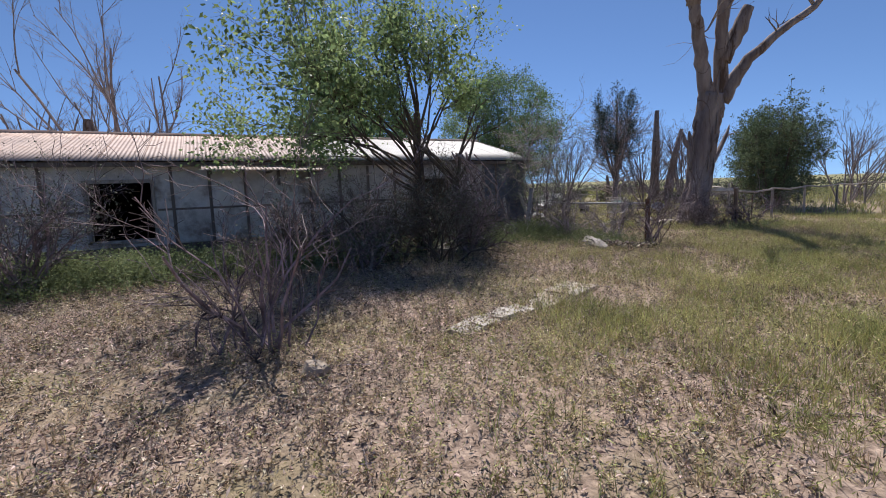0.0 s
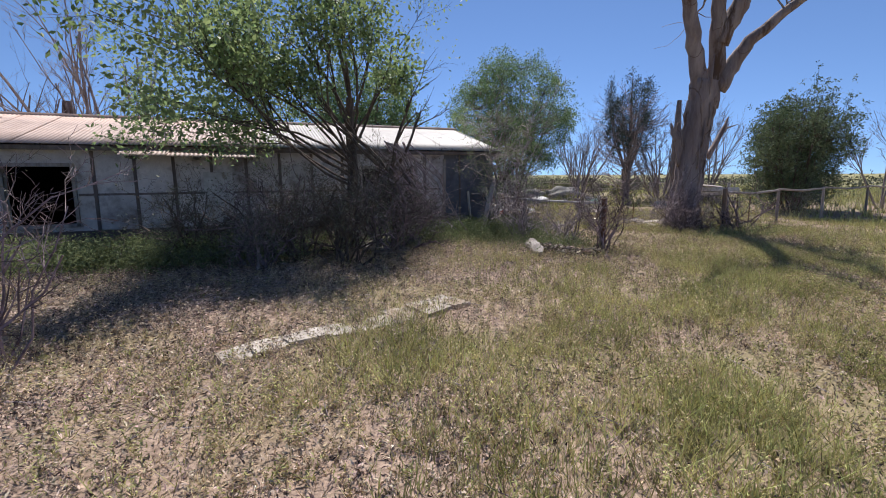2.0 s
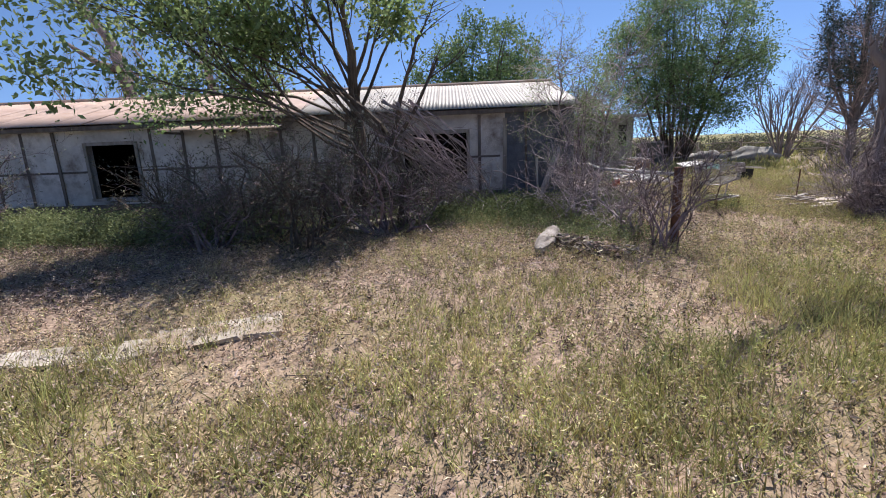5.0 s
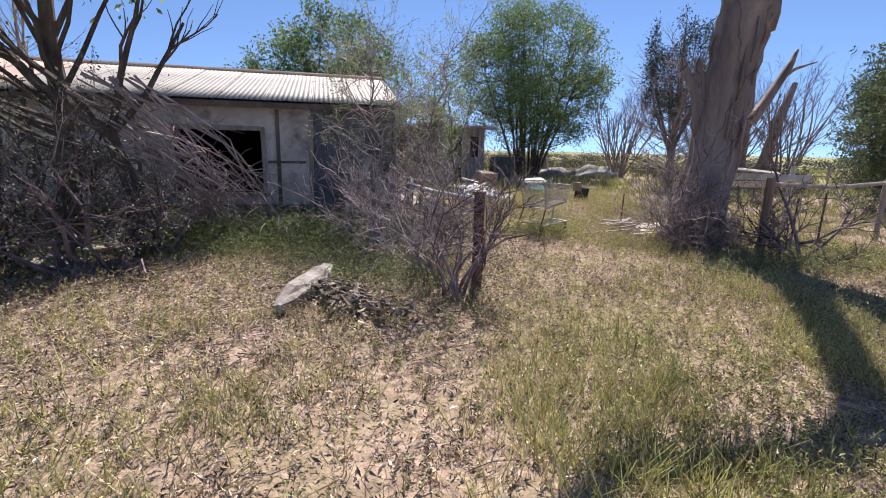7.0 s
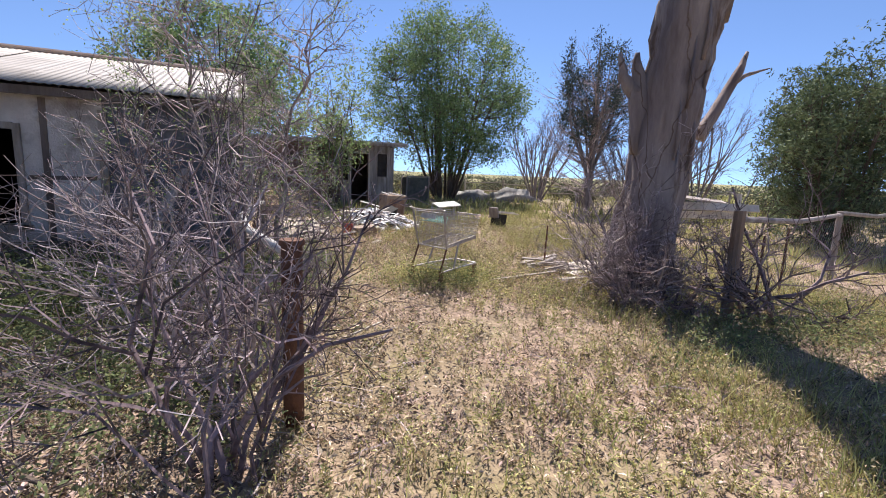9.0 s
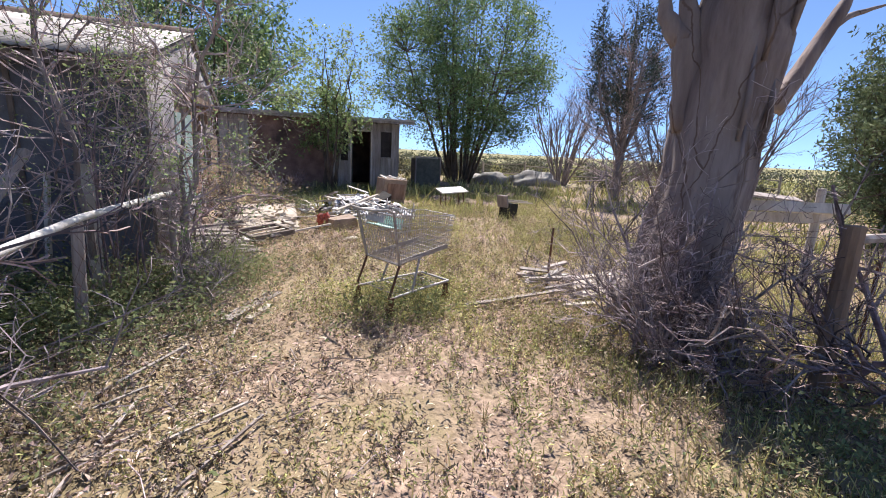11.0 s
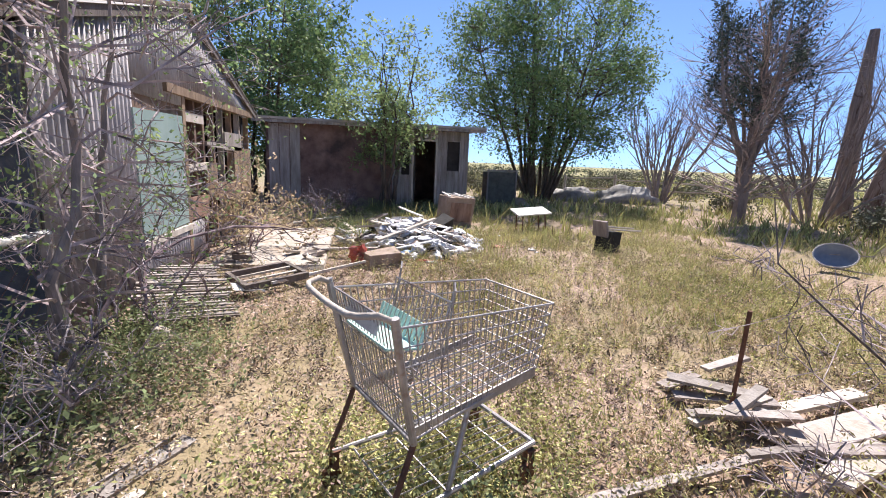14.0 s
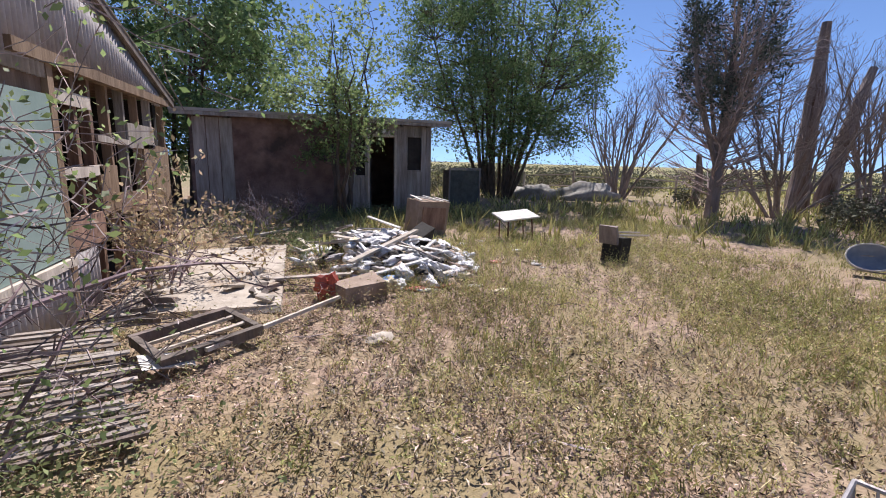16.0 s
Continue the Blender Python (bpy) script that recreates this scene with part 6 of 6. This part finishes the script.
# rubbish heap
def rubbish():
    heap = thing("rubbish_heap", "heap of white torn bags and household rubbish", "rubbish heap")
    r = random.Random(17)
    for k in range(290):
        u, a = r.random() ** 0.6, r.uniform(0, 6.28)
        x, y = 12.65 + 1.25 * u * math.cos(a), 20.2 + 1.75 * u * math.sin(a)
        s = r.uniform(0.035, 0.115)
        z = gz(x, y) + 0.42 * (1 - u) ** 0.9 + s * 0.15
        g = Geo()
        l_ = r.uniform(0.8, 2.3)
        g.lump((0, 0, 0), (s * l_, s * 0.8, s * r.uniform(0.25, 0.6)), k + 20, 3, 0.95)
        turn = pose(x, y, z, r.uniform(-38, 38), r.uniform(-30, 30), r.uniform(0, 180))
        g.v = [tuple(turn @ Vector(q)) for q in g.v]
        m = M_BAG if r.random() < 0.62 else r.choice((M_BLACK, M_CARD, M_TIN_WALL, M_LITTER))
        part("bag", g, m, heap, "", True)
    for k in range(24):
        u, a = r.random() ** 0.5, r.uniform(0, 6.28)
        x, y = 12.6 + 1.2 * u * math.cos(a), 20.3 + 1.6 * u * math.sin(a)
        b, l = r.uniform(0, 3.14), r.uniform(0.3, 0.9)
        z = gz(x, y) + 0.5 * (1 - u) + 0.1
        g = Geo()
        g.box((x, y, z), (l, r.uniform(0.04, 0.12), 0.02), pose(0, 0, 0, r.uniform(-15, 15), r.uniform(-15, 15), math.degrees(b)), 0.004, r)
        part("scrap_board", g, r.choice((M_PALEWOOD, M_GREYWOOD, M_WHITE)), heap)
    for k in range(60):
        a, u = r.uniform(0, 6.28), r.uniform(0.8, 1.5)
        x, y = 13.1 + 1.5 * u * math.cos(a), 20.6 + 1.7 * u * math.sin(a)
        if x < 11.3:
            continue
        s = r.uniform(0.03, 0.09)
        g = Geo()
        g.lump((x, y, gz(x, y) + s * 0.15), (s * 1.5, s, s * 0.3), k, 2, 0.8)
        part("scrap", g, r.choice((M_BAG, M_BAG, M_WHITE, M_CARD, M_LITTER, M_RED)), heap, "", True)
    g = Geo()
    g.box((13.3, 20.7, 0.27), (0.34, 0.26, 0.3), pose(0, 0, 0, 22, -24, 30), 0.02, r)
    part("black_crate", g, M_BLACK, heap, "tipped black crate in the heap")
    g = Geo()
    g.box((12.5, 19.6, 0.36), (1.3, 0.09, 0.03), pose(0, 0, 0, 0, -12, 35), 0.006, r)
    part("scrap_board", g, M_PALEWOOD, heap)


rubbish()
g = Geo()
g.lump((11.65, 18.57, 0.12), (0.12, 0.11, 0.13), 3, 3, 0.7)
single("red_bucket", g, M_RED, "crushed faded red plastic bucket", "bucket")
g = Geo()
g.lump((12.35, 18.75, 0.07), (0.16, 0.1, 0.07), 4, 2, 0.6)
single("blue_bag", g, M_BLUE, "crumpled blue plastic bag", "bag")
g = Geo()
g.box((12.0, 18.5, 0.1), (0.5, 0.36, 0.16), pose(0, 0, 0, 4, -6, 15), 0.03, rng)
single("cardboard_box", g, M_CARD, "flattened cardboard box beside the rubbish", "box")
plank("weathered_plank", (10.36, 13.5, 0.06), (10.8, 14.22, 0.06), 0.1, 0.03, M_GREYWOOD, "split weathered plank lying among weeds")
plank("weathered_plank", (10.55, 13.5, 0.06), (10.72, 13.85, 0.06), 0.06, 0.025, M_PALEWOOD, "short bleached plank end lying among weeds")
plank("propped_board", (11.7, 21.6, 0.15), (12.2, 21.1, 0.42), 0.16, 0.03, M_GREYWOOD, "grey board propped on the rubbish heap")
plank("pale_board", (10.3, 21.9, 0.1), (11.3, 22.2, 0.22), 0.12, 0.03, M_PALEWOOD, "pale board lying below the shed wall")
plank("pale_board", (11.1, 19.1, 0.1), (12.1, 19.0, 0.14), 0.1, 0.02, M_GREYWOOD, "grey board beside the rubbish heap")

# brown cabinet behind the heap
cab = thing("brown_cabinet", "battered brown cabinet with white strips on its top", "cabinet")
cab.matrix_basis = pose(14.0, 22.9, gz(14, 22.9), 3, 4, 14)
g = Geo()
g.box((0, 0, 0.36), (0.74, 0.5, 0.72), None, 0.02, rng)
part("body", g, M_CARD, cab)
g = Geo()
g.box((0.02, -0.262, 0.36), (0.56, 0.015, 0.46))
part("door", g, M_BROWNWOOD, cab)
for k in range(4):
    g = Geo()
    g.box((-0.3 + 0.2 * k, 0, 0.75), (0.06, 0.62, 0.02), pose(0, 0, 0, rng.uniform(-4, 4), 0, rng.uniform(-20, 20)))
    part("top_strip", g, M_WHITE, cab)

# tilted white table
tab = thing("table", "small tilted table with a white top", "table")
tab.matrix_basis = pose(15.6, 21.8, gz(15.6, 21.8), 0, -4, 8)
g = Geo()
g.box((0, 0, 0.47), (0.85, 0.45, 0.03), pose(0, 0, 0, 14, 0, 0), 0.005, rng)
part("tabletop", g, M_WHITE, tab)
for sx in (-1, 1):
    for sy in (-1, 1):
        g = Geo()
        g.rod((0.3 * sx, 0.16 * sy, -0.03), (0.28 * sx, 0.15 * sy, 0.455 + 0.037 * sy), 0.014, 6)
        part("leg", g, M_RUST, tab)

# charred box with poles
st = thing("charred_box", "charred dark wooden box with pale poles laid across", "box")
st.matrix_basis = pose(16.25, 19.6, gz(16.25, 19.6), 0, 6, 25)
g = Geo()
g.box((0, 0, 0.2), (0.34, 0.3, 0.4), None, 0.015, rng)
part("body", g, M_BLACK, st)
g = Geo()
g.box((-0.22, 0.05, 0.42), (0.05, 0.3, 0.3), pose(0, 0, 0, 0, -18, 0), 0.01, rng)
part("side_board", g, M_BARK_FAR, st)
for dy, dz in ((-0.08, 0.43), (0.08, 0.46)):
    g = Geo()
    g.rod((-0.15, dy, dz), (0.75, dy - 0.1, dz + 0.02), 0.018, 6)
    part("pole", g, M_PALEWOOD, st)

# overturned tub of a wheelbarrow
bar = thing("wheelbarrow", "overturned blue-grey wheelbarrow in the grass", "wheelbarrow")
bar.matrix_basis = Matrix.Translation((19.15, 17.75, 0.3)) @ Vector((-0.62, -0.5, 0.62)).to_track_quat("-Z", "Y").to_matrix().to_4x4() @ Matrix.Scale(0.68, 4)
g = Geo()
n = 20
for z, s in ((0.0, 0.52), (0.1, 0.5), (0.26, 0.36), (0.29, 0.3)):
    for k in range(n):
        a = 6.28319 * k / n
        g.v.append((math.cos(a) * s * 0.8, math.sin(a) * s * 0.62, z))
for j in range(3):
    for k in range(n):
        g.f.append((j * n + k, j * n + (k + 1) % n, (j + 1) * n + (k + 1) % n, (j + 1) * n + k))
g.f.append(tuple(3 * n + k for k in range(n)))
part("tub", g, M_BLUEGREY, bar, "", True)
g = Geo()
g.tube([Vector((math.cos(6.28319 * k / n) * 0.42, math.sin(6.28319 * k / n) * 0.325, 0)) for k in range(n + 1)], [0.016] * (n + 1), 6)
part("rim", g, M_WHITE, bar)
for s in (-1, 1):
    g = Geo()
    g.rod((0.25, 0.17 * s, 0.3), (-0.7, 0.24 * s, 0.26), 0.018, 6)
    part("shaft", g, M_GREYWOOD, bar)

# gravel heap, green cabinet and posts at the back
g = Geo()
g.lump((23.6, 30.6, 0.1), (1.4, 0.9, 0.6), 9, 3, 0.35)
single("gravel_heap", g, M_GRAVEL, "pale heap of gravel at the back of the yard", "heap", smooth=True)
g = Geo()
g.lump((21.6, 31.6, 0.1), (1.1, 0.9, 0.5), 12, 3, 0.35)
single("gravel_heap", g, M_GRAVEL, "low grey heap of gravel under the willow", "heap", smooth=True)
tank = thing("steel_cabinet", "dull grey-olive steel cabinet beside the shed", "cabinet")
tank.matrix_basis = pose(16.9, 28.6, gz(16.9, 28.6), 0, 0, 6)
g = Geo()
g.box((0, 0, 0.62), (1.1, 0.6, 1.2), None, 0.01, rng)
part("body", g, M_OLIVE, tank)
for c, s in (((-0.57, -0.3, 0.65), (0.05, 0.05, 1.3)), ((0.57, -0.3, 0.65), (0.05, 0.05, 1.3)), ((0, -0.31, 1.27), (1.2, 0.05, 0.06))):
    g = Geo()
    g.box(c, s)
    part("edge_bar", g, M_GREYWOOD, tank)
back_fence = thing("back_fence", "grey post and rail fence along the back of the yard", "fence")
pts = [(21.5, 32.6), (24.0, 32.4), (26.5, 31.9), (29.0, 31.2), (31.5, 30.0), (34, 28.5), (37, 27)]
for k, (x, y) in enumerate(pts):
    g = Geo()
    g.tube([Vector((x, y, -0.1)), Vector((x, y, rng.uniform(1.0, 1.4)))], [0.07, 0.06], 7, 0.1, rng)
    part("post", g, M_GREYWOOD, back_fence)
for a, b in zip(pts, pts[1:]):
    for z in (0.5, 0.95):
        g = Geo()
        g.tube([Vector((*a, z)), Vector((*b, z + rng.uniform(-0.15, 0.1)))], [0.035, 0.035], 6)
        part("rail", g, M_GREYWOOD, back_fence)
g = Geo()
g.tube([Vector((26.2, 27.5, -0.1)), Vector((26.3, 27.4, 1.0)), Vector((26.2, 27.5, 2.0))], [0.16, 0.15, 0.1], 9, 0.15, rng)
single("stump", g, M_DEADWOOD, "short broken stump near the back fence", "stump")


def sage(x, y, s, seed):
    """A rounded low bush of small grey-green leaves."""
    rg = random.Random(seed)
    ob = thing("sagebrush", "low rounded grey-green sagebrush at the yard's edge", "shrub", "sagebrush")
    tips = []
    for _ in range(9):
        a = rg.uniform(0, 6.28)
        g = Geo()
        grow(g, rg, Vector((x, y, -0.05)), Vector((math.cos(a), math.sin(a), 0.8)).normalized(), s * rg.uniform(0.6, 1), 0.02, 1, tips, 0.7, 0.05, 0.2, (4, 6))
        part("stem", g, M_TWIG_RED, ob)
    foliage("crown", tips, 11, 0.16 * s, 0.05, M_SAGE, ob, seed)


for k in range(26):
    r_ = random.Random(600 + k)
    sage(r_.uniform(17, 40), r_.uniform(33, 42), r_.uniform(0.6, 1.4), 700 + k)
for k in range(12):
    r_ = random.Random(800 + k)
    sage(r_.uniform(24, 40), r_.uniform(17, 27), r_.uniform(0.5, 1.0), 900 + k)


def far_scrub():
    """Low grey-green scrub on the horizon."""
    rs = np.random.RandomState(9)
    n = 620
    ang = rs.uniform(-1.2, 2.0, n)
    d = rs.uniform(45, 150, n)
    cx, cy = 9 + d * np.sin(ang), 10 + d * np.cos(ang)
    h = rs.uniform(0.5, 1.6, n)
    k = 80
    idx = np.repeat(np.arange(n), k)
    pos = np.stack([cx[idx] + rs.normal(size=n * k) * h[idx] * 1.2, cy[idx] + rs.normal(size=n * k) * h[idx] * 1.2, np.abs(rs.normal(size=n * k)) * h[idx] * 0.5], -1)
    ob = cards("far_scrub", pos, rs.normal(size=pos.shape), rs.uniform(0.08, 0.2, n * k), 0.6, M_SAGE, None, 0.1, 3)
    tagged(ob, "low grey-green scrub far out on the plain", "scrub", kind="stuff")


far_scrub()
